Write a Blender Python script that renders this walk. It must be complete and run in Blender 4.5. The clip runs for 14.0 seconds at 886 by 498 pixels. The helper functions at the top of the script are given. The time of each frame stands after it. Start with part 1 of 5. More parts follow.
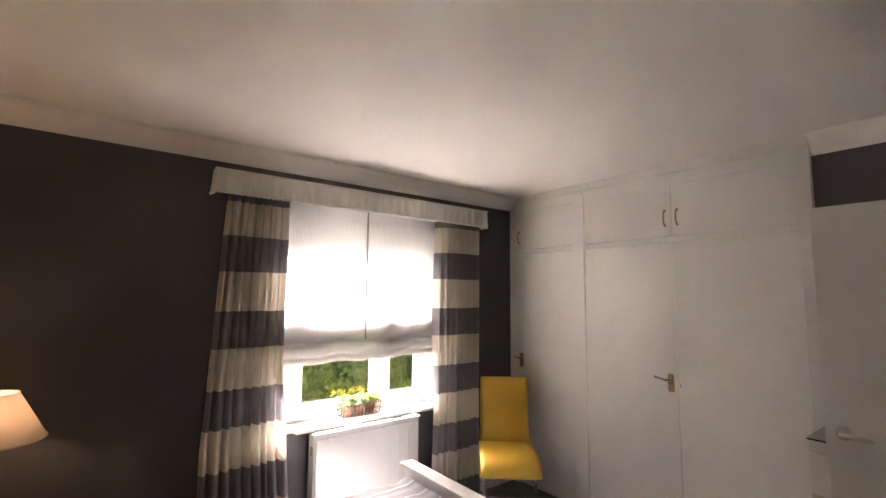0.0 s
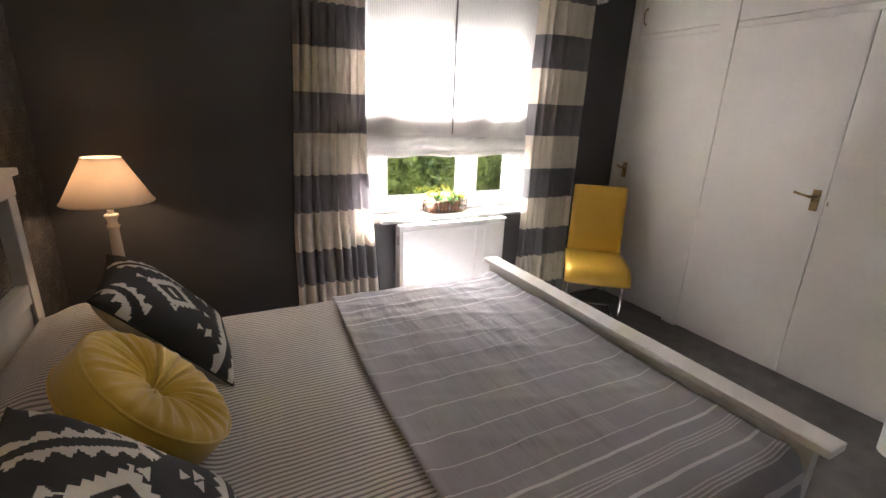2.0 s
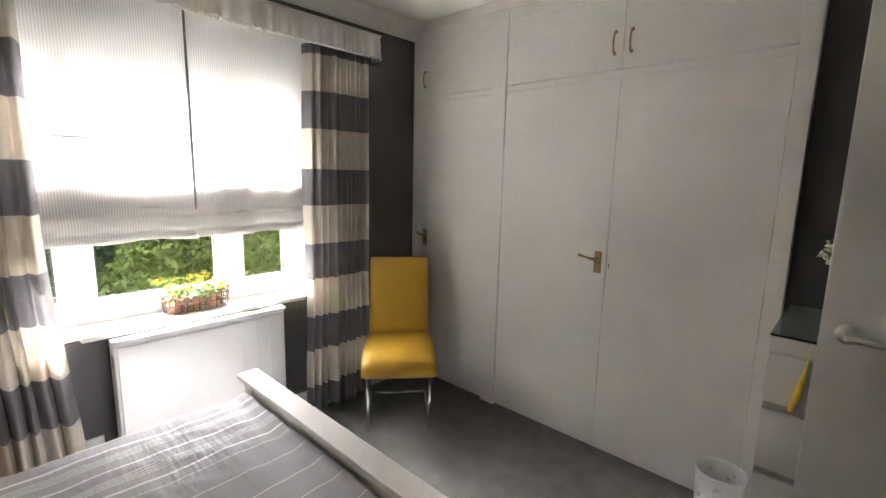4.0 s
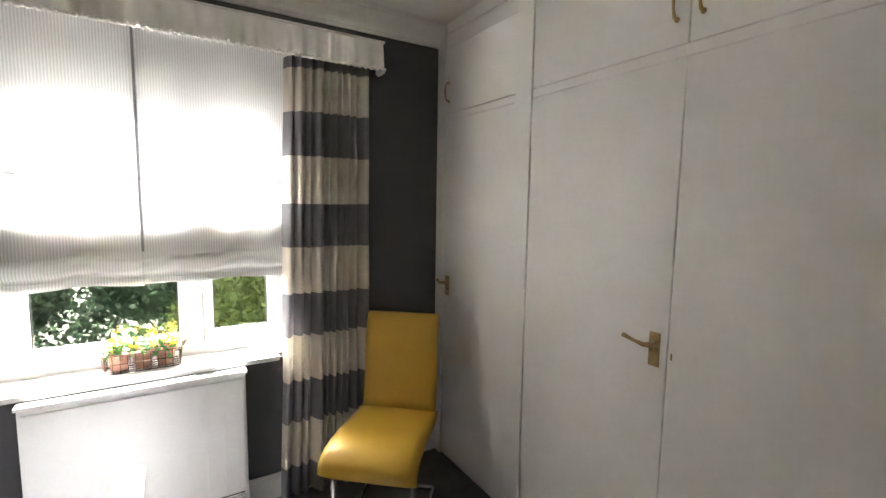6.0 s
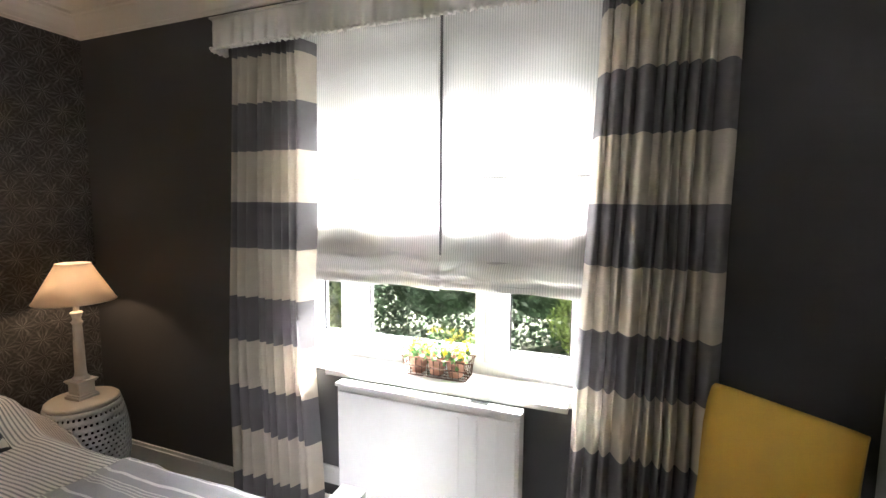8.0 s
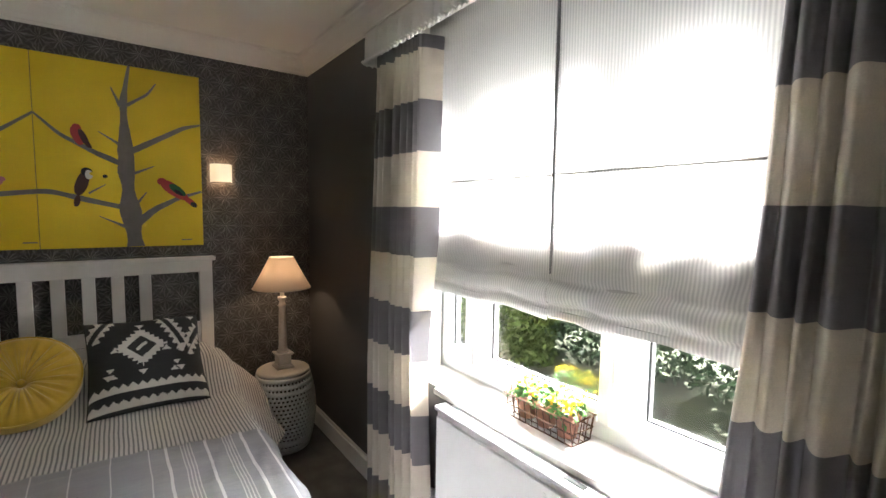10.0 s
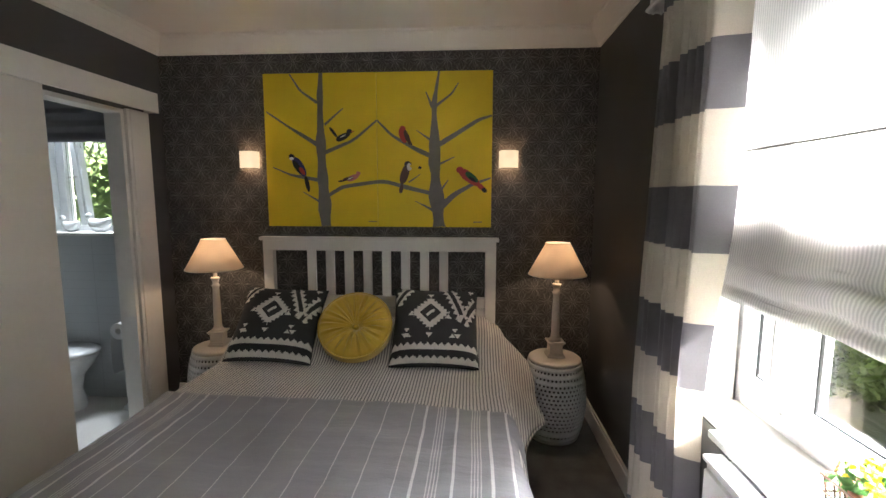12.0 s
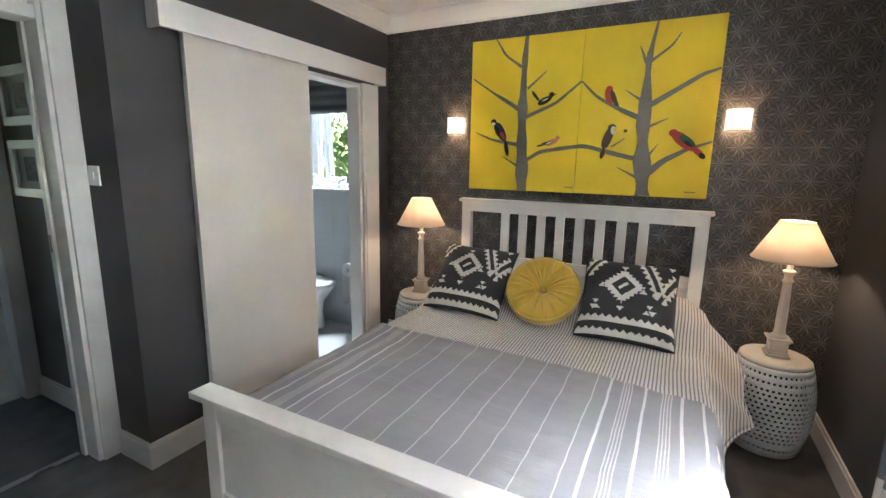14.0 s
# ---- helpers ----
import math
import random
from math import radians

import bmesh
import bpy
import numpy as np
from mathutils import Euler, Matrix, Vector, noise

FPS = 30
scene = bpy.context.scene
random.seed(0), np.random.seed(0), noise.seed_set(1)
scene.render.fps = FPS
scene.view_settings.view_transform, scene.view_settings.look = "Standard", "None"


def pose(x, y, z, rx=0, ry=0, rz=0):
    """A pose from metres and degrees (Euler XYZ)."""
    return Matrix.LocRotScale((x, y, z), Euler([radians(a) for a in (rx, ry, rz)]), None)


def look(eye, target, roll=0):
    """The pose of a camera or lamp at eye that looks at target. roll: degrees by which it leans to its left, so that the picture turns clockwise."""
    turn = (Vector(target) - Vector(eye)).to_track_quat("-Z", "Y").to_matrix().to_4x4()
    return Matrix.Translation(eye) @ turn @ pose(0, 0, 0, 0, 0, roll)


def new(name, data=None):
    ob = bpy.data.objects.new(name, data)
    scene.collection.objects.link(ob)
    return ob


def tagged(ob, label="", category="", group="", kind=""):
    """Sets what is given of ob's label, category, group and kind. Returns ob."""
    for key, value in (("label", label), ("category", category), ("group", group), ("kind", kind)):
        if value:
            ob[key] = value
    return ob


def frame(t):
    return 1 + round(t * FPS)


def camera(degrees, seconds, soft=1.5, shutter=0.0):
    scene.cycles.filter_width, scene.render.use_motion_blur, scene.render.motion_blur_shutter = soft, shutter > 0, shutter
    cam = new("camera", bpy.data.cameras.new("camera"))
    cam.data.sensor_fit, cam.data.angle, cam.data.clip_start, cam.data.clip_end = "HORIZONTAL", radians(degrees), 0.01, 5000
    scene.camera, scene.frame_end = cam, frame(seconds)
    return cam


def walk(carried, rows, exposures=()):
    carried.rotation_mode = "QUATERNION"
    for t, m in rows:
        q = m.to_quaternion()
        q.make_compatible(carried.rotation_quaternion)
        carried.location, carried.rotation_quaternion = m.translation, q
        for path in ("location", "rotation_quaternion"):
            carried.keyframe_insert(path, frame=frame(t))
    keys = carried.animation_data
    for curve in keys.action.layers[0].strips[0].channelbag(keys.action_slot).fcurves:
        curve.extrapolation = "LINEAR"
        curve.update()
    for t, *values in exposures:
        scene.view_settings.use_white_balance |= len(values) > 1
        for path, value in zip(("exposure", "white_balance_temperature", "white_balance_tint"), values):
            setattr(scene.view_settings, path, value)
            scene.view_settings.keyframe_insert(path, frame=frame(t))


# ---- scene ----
cam = camera(89.3, 14.0)
PATH = [
    (0, (-0.077, 0.846, 1.614), (1.149, 2.414, 1.815), 0.5),
    (0.5, (-0.037, 0.872, 1.6), (0.974, 2.597, 1.62), 0.5),
    (1, (-0.033, 0.946, 1.522), (0.842, 2.732, 1.306), 1.1),
    (1.5, (-0.041, 1.046, 1.482), (0.812, 2.786, 0.986), 2.1),
    (2, (0.062, 1.074, 1.446), (0.947, 2.766, 0.85), 2.3),
    (2.5, (0.257, 1.173, 1.439), (1.387, 2.707, 0.832), 2.3),
    (3, (0.396, 1.266, 1.468), (1.828, 2.549, 0.917), 2.0),
    (3.5, (0.494, 1.29, 1.472), (1.984, 2.548, 1.026), 1.6),
    (4, (0.7, 1.302, 1.479), (2.144, 2.648, 1.159), 1.3),
    (4.2, (0.76, 1.33, 1.486), (2.226, 2.658, 1.193), 1.7),
    (6.3, (1.698, 1.444, 1.526), (2.545, 3.241, 1.293), 0.8),
    (6.5, (1.736, 1.464, 1.521), (2.427, 3.323, 1.266), 0.7),
    (7, (1.809, 1.581, 1.469), (2.02, 3.561, 1.28), 0.8),
    (7.5, (1.963, 1.778, 1.45), (1.688, 3.754, 1.317), 1.0),
    (8, (2.18, 2.031, 1.496), (1.466, 3.89, 1.303), 0.4),
    (8.2, (2.238, 2.094, 1.501), (1.394, 3.897, 1.307), 0.4),
    (10.3, (2.465, 2.764, 1.483), (0.739, 3.761, 1.318), 0.4),
    (10.5, (2.446, 2.85, 1.51), (0.646, 3.706, 1.343), 0.1),
    (11, (2.422, 2.929, 1.52), (0.473, 3.344, 1.348), -0.1),
    (11.5, (2.379, 2.932, 1.504), (0.386, 3.026, 1.364), -0.2),
    (12, (2.344, 2.942, 1.471), (0.363, 2.808, 1.236), 0.1),
    (12.5, (2.339, 2.96, 1.485), (0.397, 2.633, 1.133), 0.3),
    (13, (2.343, 2.957, 1.467), (0.458, 2.428, 1.059), 0.5),
    (13.5, (2.373, 2.941, 1.461), (0.561, 2.2, 1.054), 0.8),
    (14, (2.387, 2.923, 1.449), (0.647, 2.013, 1.069), 1.0),
]
EXPOSURES = [(0.0, 4.1, 7000, 23), (1.5, 4.05, 6600, 19), (3.0, 4.2, 6550, 14), (4.0, 4.1, 6450, 12), (6.5, 4.05, 6350, 10), (7.0, 4.05, 6300, 10), (8.0, 4.1, 6250, 10), (11.0, 3.75, 6250, 10), (12.5, 3.95, 6250, 10), (14.0, 4.95, 5800, 8)]
walk(cam, [(t, look(eye, target, roll)) for t, eye, target, roll in PATH], exposures=EXPOSURES)

# ---- world, sun and exposure ----
SUN_EL, SUN_AZ = 46.0, -4.0          # degrees above the horizon, and from +y towards +x
world = bpy.data.worlds.new("sky")
scene.world = world
world.use_nodes = True
wn = world.node_tree.nodes
wl = world.node_tree.links
sky = wn.new("ShaderNodeTexSky")
sky.sky_type = 'NISHITA'
sky.sun_disc = False
sky.sun_elevation = radians(SUN_EL)
sky.sun_rotation = radians(SUN_AZ)
wn["Background"].inputs["Strength"].default_value = 0.009
wl.new(sky.outputs[0], wn["Background"].inputs["Color"])
sun = new("sun", bpy.data.lights.new("sun", 'SUN'))
sun.data.energy = 5.0
sun.data.angle = radians(0.6)
sun.data.color = (1.0, 0.97, 0.92)
sun_dir = Vector((math.sin(radians(SUN_AZ)) * math.cos(radians(SUN_EL)), math.cos(radians(SUN_AZ)) * math.cos(radians(SUN_EL)), math.sin(radians(SUN_EL))))
sun.matrix_world = look(sun_dir * 20, (0, 0, 0))

# daylight in the ensuite window, between its glass and its blind
bath_lamp = new("ensuite_daylight", bpy.data.lights.new("ensuite_daylight", 'AREA'))
bath_lamp.data.shape = 'RECTANGLE'
bath_lamp.data.size, bath_lamp.data.size_y = 0.48, 0.10
bath_lamp.data.energy = 0.6
bath_lamp.data.spread = radians(80)
bath_lamp.data.color = (0.88, 0.95, 1.0)
bath_lamp.matrix_world = look((-0.755, 0.20, 1.99), (-0.05, 0.25, 0.6))

# ---- materials ----
def nodes_of(name):
    m = bpy.data.materials.new(name)
    m.use_nodes = True
    return m, m.node_tree.nodes, m.node_tree.links, m.node_tree.nodes["Principled BSDF"]


def mth(N, L, op, a, b=None, c=None):
    n = N.new("ShaderNodeMath")
    n.operation = op
    for i, v in enumerate((a, b, c)):
        if v is None:
            continue
        if isinstance(v, (int, float)):
            n.inputs[i].default_value = v
        else:
            L.new(v, n.inputs[i])
    return n.outputs[0]


def mixc(N, L, fac, a, b):
    n = N.new("ShaderNodeMix")
    n.data_type = 'RGBA'
    for sock, v in ((n.inputs[0], fac), (n.inputs[6], a), (n.inputs[7], b)):
        if isinstance(v, (int, float)):
            sock.default_value = v
        elif isinstance(v, tuple):
            sock.default_value = (*v, 1) if len(v) == 3 else v
        else:
            L.new(v, sock)
    return n.outputs[2]


def coords(N, kind="Object"):
    return N.new("ShaderNodeTexCoord").outputs[kind]


def tex_noise(N, L, vec, scale, detail=4.0):
    n = N.new("ShaderNodeTexNoise")
    n.inputs["Scale"].default_value = scale
    n.inputs["Detail"].default_value = detail
    L.new(vec, n.inputs["Vector"])
    return n.outputs["Fac"]


def bump(N, L, P, height, strength, dist=0.002):
    b = N.new("ShaderNodeBump")
    b.inputs["Strength"].default_value = strength
    b.inputs["Distance"].default_value = dist
    L.new(height, b.inputs["Height"])
    L.new(b.outputs[0], P.inputs["Normal"])


def plain(name, col, rough=0.6, metal=0.0, vary=0.12, scale=6.0, grain=60.0, relief=0.15, coat=0.0, dist=0.002):
    """A surface with large blotches and fine grain."""
    m, N, L, P = nodes_of(name)
    v = coords(N)
    big = tex_noise(N, L, v, scale, 3)
    fine = tex_noise(N, L, v, grain, 5)
    f = mth(N, L, 'ADD', mth(N, L, 'MULTIPLY', big, 0.65), mth(N, L, 'MULTIPLY', fine, 0.35))
    lo = tuple(c * (1 - vary) for c in col)
    hi = tuple(min(1, c * (1 + vary)) for c in col)
    fr = N.new("ShaderNodeMapRange")
    fr.inputs[1].default_value, fr.inputs[2].default_value = 0.3, 0.7
    L.new(f, fr.inputs[0])
    L.new(mixc(N, L, fr.outputs[0], lo, hi), P.inputs["Base Color"])
    P.inputs["Metallic"].default_value = metal
    rr = N.new("ShaderNodeMapRange")
    rr.inputs[3].default_value, rr.inputs[4].default_value = max(0.02, rough - 0.08), min(1, rough + 0.08)
    L.new(big, rr.inputs[0])
    L.new(rr.outputs[0], P.inputs["Roughness"])
    P.inputs["Coat Weight"].default_value = coat
    if relief:
        bump(N, L, P, fine, relief, dist)
    return m


def striped(name, base, line, bands, axis, rough=0.85, weave=900.0, period=0.0, duty=0.5, creases=1.0):
    """Cloth with lines across one axis: bands of (centre, half width), or an even period."""
    m, N, L, P = nodes_of(name)
    v = coords(N)
    sep = N.new("ShaderNodeSeparateXYZ")
    L.new(v, sep.inputs[0])
    wob = mth(N, L, 'MULTIPLY', mth(N, L, 'SUBTRACT', tex_noise(N, L, v, 5.0, 2), 0.5), 0.012)
    c = mth(N, L, 'ADD', sep.outputs[axis], wob)
    if period:
        fac = mth(N, L, 'LESS_THAN', mth(N, L, 'FRACT', mth(N, L, 'DIVIDE', c, period)), duty)
    else:
        fac = None
        for mid, half, amount in bands:
            one = mth(N, L, 'MULTIPLY', mth(N, L, 'COMPARE', c, mid, half), amount)
            fac = one if fac is None else mth(N, L, 'MAXIMUM', fac, one)
    thread = tex_noise(N, L, v, 260.0, 3)
    blot = tex_noise(N, L, v, 4.0, 3)
    shade = mth(N, L, 'ADD', 0.82, mth(N, L, 'ADD', mth(N, L, 'MULTIPLY', thread, 0.22), mth(N, L, 'MULTIPLY', blot, 0.14)))
    colour = mixc(N, L, fac, base, line)
    mul = N.new("ShaderNodeVectorMath")
    mul.operation = 'SCALE'
    L.new(colour, mul.inputs[0])
    L.new(shade, mul.inputs["Scale"])
    L.new(mul.outputs[0], P.inputs["Base Color"])
    P.inputs["Roughness"].default_value = rough
    P.inputs["Sheen Weight"].default_value = 0.15
    stretch = N.new("ShaderNodeMapping")
    stretch.inputs["Scale"].default_value = (26.0, 5.0, 8.0)
    L.new(v, stretch.inputs[0])
    crease = tex_noise(N, L, stretch.outputs[0], 1.0, 4)
    relief = mth(N, L, 'ADD', mth(N, L, 'MULTIPLY', thread, 0.25), mth(N, L, 'ADD', mth(N, L, 'MULTIPLY', fac, 0.12), mth(N, L, 'MULTIPLY', crease, creases)))
    bump(N, L, P, relief, 0.5, 0.006)
    return m


def see_through_cloth(name, m, amount, tint):
    """Lets part of the light through an existing cloth."""
    N, L = m.node_tree.nodes, m.node_tree.links
    P = N["Principled BSDF"]
    tr = N.new("ShaderNodeBsdfTranslucent")
    if P.inputs["Base Color"].is_linked:
        L.new(P.inputs["Base Color"].links[0].from_socket, tr.inputs[0])
    else:
        tr.inputs[0].default_value = (*tint, 1)
    mx = N.new("ShaderNodeMixShader")
    mx.inputs[0].default_value = amount
    L.new(P.outputs[0], mx.inputs[1])
    L.new(tr.outputs[0], mx.inputs[2])
    L.new(mx.outputs[0], N["Material Output"].inputs[0])
    return m


def star_paper():
    """Dark wallpaper with fine silver starbursts in a half-drop repeat."""
    m, N, L, P = nodes_of("star_wallpaper")
    v = coords(N)
    sep = N.new("ShaderNodeSeparateXYZ")
    L.new(v, sep.inputs[0])
    W, H = 0.168, 0.174
    total = None
    bend = mth(N, L, 'MULTIPLY', mth(N, L, 'SUBTRACT', tex_noise(N, L, v, 30.0, 2), 0.5), 0.9)
    for ou, ov, kinds in ((0.03, 0.06, 0), (0.53, 0.56, 0), (0.53, 0.06, 1), (0.03, 0.56, 1)):
        a = mth(N, L, 'MULTIPLY', mth(N, L, 'SUBTRACT', mth(N, L, 'FRACT', mth(N, L, 'ADD', mth(N, L, 'DIVIDE', sep.outputs[1], W), ou)), 0.5), W)
        b = mth(N, L, 'MULTIPLY', mth(N, L, 'SUBTRACT', mth(N, L, 'FRACT', mth(N, L, 'ADD', mth(N, L, 'DIVIDE', sep.outputs[2], H), ov)), 0.5), H)
        r = mth(N, L, 'SQRT', mth(N, L, 'ADD', mth(N, L, 'MULTIPLY', a, a), mth(N, L, 'MULTIPLY', b, b)))
        ang = mth(N, L, 'ADD', mth(N, L, 'ARCTAN2', b, a), bend)
        for spokes, power, reach, gain in (((6, 20.0, 0.064, 1.0), (12, 14.0, 0.072, 0.60), (18, 9.0, 0.044, 0.30)), ((10, 12.0, 0.066, 0.50),))[kinds]:
            s = mth(N, L, 'POWER', mth(N, L, 'ABSOLUTE', mth(N, L, 'COSINE', mth(N, L, 'MULTIPLY', ang, spokes / 2))), power)
            fall = N.new("ShaderNodeMapRange")
            fall.inputs[1].default_value, fall.inputs[2].default_value = 0.0, reach
            fall.inputs[3].default_value, fall.inputs[4].default_value = gain, 0.0
            L.new(r, fall.inputs[0])
            one = mth(N, L, 'MULTIPLY', s, mth(N, L, 'POWER', fall.outputs[0], 0.75))
            total = one if total is None else mth(N, L, 'MAXIMUM', total, one)
    mottle = tex_noise(N, L, v, 22.0, 4)
    worn = mth(N, L, 'MULTIPLY', total, mth(N, L, 'ADD', 0.45, mottle))
    ground = mixc(N, L, mottle, (0.030, 0.028, 0.028), (0.056, 0.053, 0.052))
    L.new(mixc(N, L, worn, ground, (0.32, 0.31, 0.30)), P.inputs["Base Color"])
    P.inputs["Roughness"].default_value = 0.6
    L.new(mth(N, L, 'MULTIPLY', worn, 0.3), P.inputs["Metallic"])
    bump(N, L, P, mth(N, L, 'ADD', worn, mottle), 0.2, 0.001)
    return m


def banded_curtain():
    m, N, L, P = nodes_of("banded_curtain_cloth")
    v = coords(N)
    sep = N.new("ShaderNodeSeparateXYZ")
    L.new(v, sep.inputs[0])
    z = mth(N, L, 'ADD', sep.outputs[2], mth(N, L, 'MULTIPLY', mth(N, L, 'SUBTRACT', tex_noise(N, L, v, 9.0, 2), 0.5), 0.010))
    f = mth(N, L, 'LESS_THAN', mth(N, L, 'FRACT', mth(N, L, 'DIVIDE', mth(N, L, 'SUBTRACT', z, 1.735), 0.442)), 0.479)
    head = mth(N, L, 'GREATER_THAN', z, 2.150)
    f = mth(N, L, 'MAXIMUM', f, head)
    cloth = tex_noise(N, L, v, 300.0, 3)
    c = mixc(N, L, f, (0.68, 0.62, 0.53), (0.180, 0.172, 0.185))
    sc = N.new("ShaderNodeVectorMath")
    sc.operation = 'SCALE'
    L.new(c, sc.inputs[0])
    L.new(mth(N, L, 'ADD', 0.85, mth(N, L, 'MULTIPLY', cloth, 0.3)), sc.inputs["Scale"])
    L.new(sc.outputs[0], P.inputs["Base Color"])
    P.inputs["Roughness"].default_value = 0.75
    P.inputs["Sheen Weight"].default_value = 0.2
    bump(N, L, P, cloth, 0.25, 0.001)
    return see_through_cloth("curtain", m, 0.20, (0.6, 0.5, 0.4))


def blind_cloth():
    """Ribbed pale blind that glows with the light behind it."""
    m, N, L, P = nodes_of("ribbed_blind_cloth")
    v = coords(N)
    sep = N.new("ShaderNodeSeparateXYZ")
    L.new(v, sep.inputs[0])
    rib = mth(N, L, 'ADD', 0.5, mth(N, L, 'MULTIPLY', mth(N, L, 'SINE', mth(N, L, 'MULTIPLY', sep.outputs[0], 2 * math.pi / 0.0105)), 0.5))
    fine = tex_noise(N, L, v, 120.0, 3)
    k = mth(N, L, 'ADD', mth(N, L, 'MULTIPLY', rib, 0.75), mth(N, L, 'MULTIPLY', fine, 0.25))
    L.new(mixc(N, L, k, (0.57, 0.565, 0.56), (0.84, 0.83, 0.81)), P.inputs["Base Color"])
    P.inputs["Roughness"].default_value = 0.8
    bump(N, L, P, rib, 0.3, 0.001)
    return see_through_cloth("blind", m, 0.36, (0.8, 0.8, 0.78))


def glass_pane(name, tint=(1, 1, 1), rough=0.0):
    m, N, L, P = nodes_of(name)
    P.inputs["Base Color"].default_value = (*tint, 1)
    P.inputs["Roughness"].default_value = rough
    P.inputs["Transmission Weight"].default_value = 1.0
    P.inputs["IOR"].default_value = 1.45
    return m


def glow(name, col, strength, base=(0.8, 0.75, 0.68)):
    m, N, L, P = nodes_of(name)
    P.inputs["Base Color"].default_value = (*base, 1)
    P.inputs["Emission Color"].default_value = (*col, 1)
    P.inputs["Emission Strength"].default_value = strength
    P.inputs["Roughness"].default_value = 0.7
    return m


def tiled(name, tile, grout, w, h):
    m, N, L, P = nodes_of(name)
    v = coords(N)
    mp = N.new("ShaderNodeMapping")
    mp.inputs["Rotation"].default_value = (radians(90), 0, radians(90))
    L.new(v, mp.inputs[0])
    sep = N.new("ShaderNodeSeparateXYZ")
    L.new(v, sep.inputs[0])
    j1 = mth(N, L, 'LESS_THAN', mth(N, L, 'FRACT', mth(N, L, 'DIVIDE', sep.outputs[1], w)), 0.02)
    j2 = mth(N, L, 'LESS_THAN', mth(N, L, 'FRACT', mth(N, L, 'DIVIDE', sep.outputs[2], h)), 0.04)
    j = mth(N, L, 'MAXIMUM', j1, j2)
    L.new(mixc(N, L, j, tile, grout), P.inputs["Base Color"])
    P.inputs["Roughness"].default_value = 0.25
    bump(N, L, P, mth(N, L, 'SUBTRACT', 1.0, j), 0.4, 0.002)
    return m


M_WALL = plain("grey_wall_paint", (0.064, 0.063, 0.066), 0.55, vary=0.07, scale=3, grain=120, relief=0.12)
M_PAPER = star_paper()
M_CEIL = plain("ceiling_paint", (0.80, 0.78, 0.75), 0.85, vary=0.03, scale=2, grain=80, relief=0.15)
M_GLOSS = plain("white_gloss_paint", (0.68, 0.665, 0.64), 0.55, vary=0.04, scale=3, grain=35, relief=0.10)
M_TRIM = plain("white_trim_paint", (0.74, 0.73, 0.71), 0.35, vary=0.05, scale=5, grain=50, relief=0.12)
M_CARPET = plain("grey_carpet", (0.145, 0.138, 0.132), 0.98, vary=0.30, scale=9, grain=420, relief=0.9, dist=0.006)
M_BED = plain("white_stained_pine", (0.72, 0.71, 0.69), 0.42, vary=0.05, scale=4, grain=40, relief=0.12)
M_YELLOW = plain("yellow_leather", (0.54, 0.32, 0.030), 0.52, vary=0.08, scale=5, grain=160, relief=0.25)
M_CHROME = plain("chrome", (0.75, 0.75, 0.76), 0.12, metal=1.0, vary=0.03, relief=0.0)
M_BRASS = plain("worn_brass", (0.30, 0.21, 0.10), 0.30, metal=1.0, vary=0.25, scale=30, relief=0.05)
M_STEEL = plain("brushed_steel", (0.52, 0.50, 0.48), 0.30, metal=1.0, vary=0.08, relief=0.05)
# near-black: rubber, seat pan, covers; also shade painted into gaps, vents and hollows
M_DARK = plain("black_parts_and_shade", (0.03, 0.03, 0.03), 0.8, vary=0.1, relief=0.0)
M_CERAMIC = plain("white_glazed_ceramic", (0.70, 0.71, 0.71), 0.22, vary=0.04, relief=0.0, coat=0.3)
M_CREAM = plain("cream_painted_wood", (0.70, 0.66, 0.60), 0.45, vary=0.06, scale=14, grain=70, relief=0.12)
M_CURTAIN = banded_curtain()
M_BLIND = blind_cloth()
M_FOLD = see_through_cloth("fold", plain("blind_lining", (0.52, 0.51, 0.50), 0.85, vary=0.05, relief=0.1), 0.30, (0.5, 0.5, 0.5))
M_PELMET = plain("white_pelmet_cloth", (0.74, 0.72, 0.69), 0.85, vary=0.06, scale=12, grain=240, relief=0.35)
M_HEATER = plain("white_enamel", (0.88, 0.88, 0.88), 0.35, vary=0.02, relief=0.0)
M_UPVC = plain("white_plastic_frame", (0.82, 0.83, 0.84), 0.30, vary=0.02, relief=0.0)
M_GLASS = glass_pane("window_glass")
M_SMOKE = glass_pane("glass_top", (0.75, 0.86, 0.82), 0.02)
M_SHADE = see_through_cloth("shade", plain("linen_shade", (0.74, 0.66, 0.57), 0.85, vary=0.05, scale=10, grain=300, relief=0.25), 0.45, (0.8, 0.66, 0.5))
M_BULB = glow("warm_bulb", (1.0, 0.66, 0.36), 1.2)
M_SCONCE = glow("lit_frosted_glass", (1.0, 0.74, 0.45), 0.062)
M_DUVET = striped("ticking_stripe_cotton", (0.64, 0.625, 0.60), (0.22, 0.22, 0.23), (), 1, period=0.0155, duty=0.42, creases=0.5)
M_MATTRESS = plain("mattress_ticking", (0.66, 0.65, 0.63), 0.9, relief=0.3)
lines = [(1.490, 0.005, 0.7), (1.620, 0.005, 0.8), (1.746, 0.005, 0.85)]
lines += [(y, 0.0019, 0.7) for y in (1.801, 1.893, 1.997, 2.124, 2.252, 2.365, 2.473, 2.584, 2.698)]
lines += [(2.754, 0.0048, 0.85), (2.883, 0.0048, 0.85), (3.012, 0.0055, 0.85), (3.085, 0.005, 0.85)]
lines += [(y0 + 0.0105 * i, 0.0018, 0.65) for y0 in (1.540, 1.668, 2.802, 2.944) for i in range(4)]
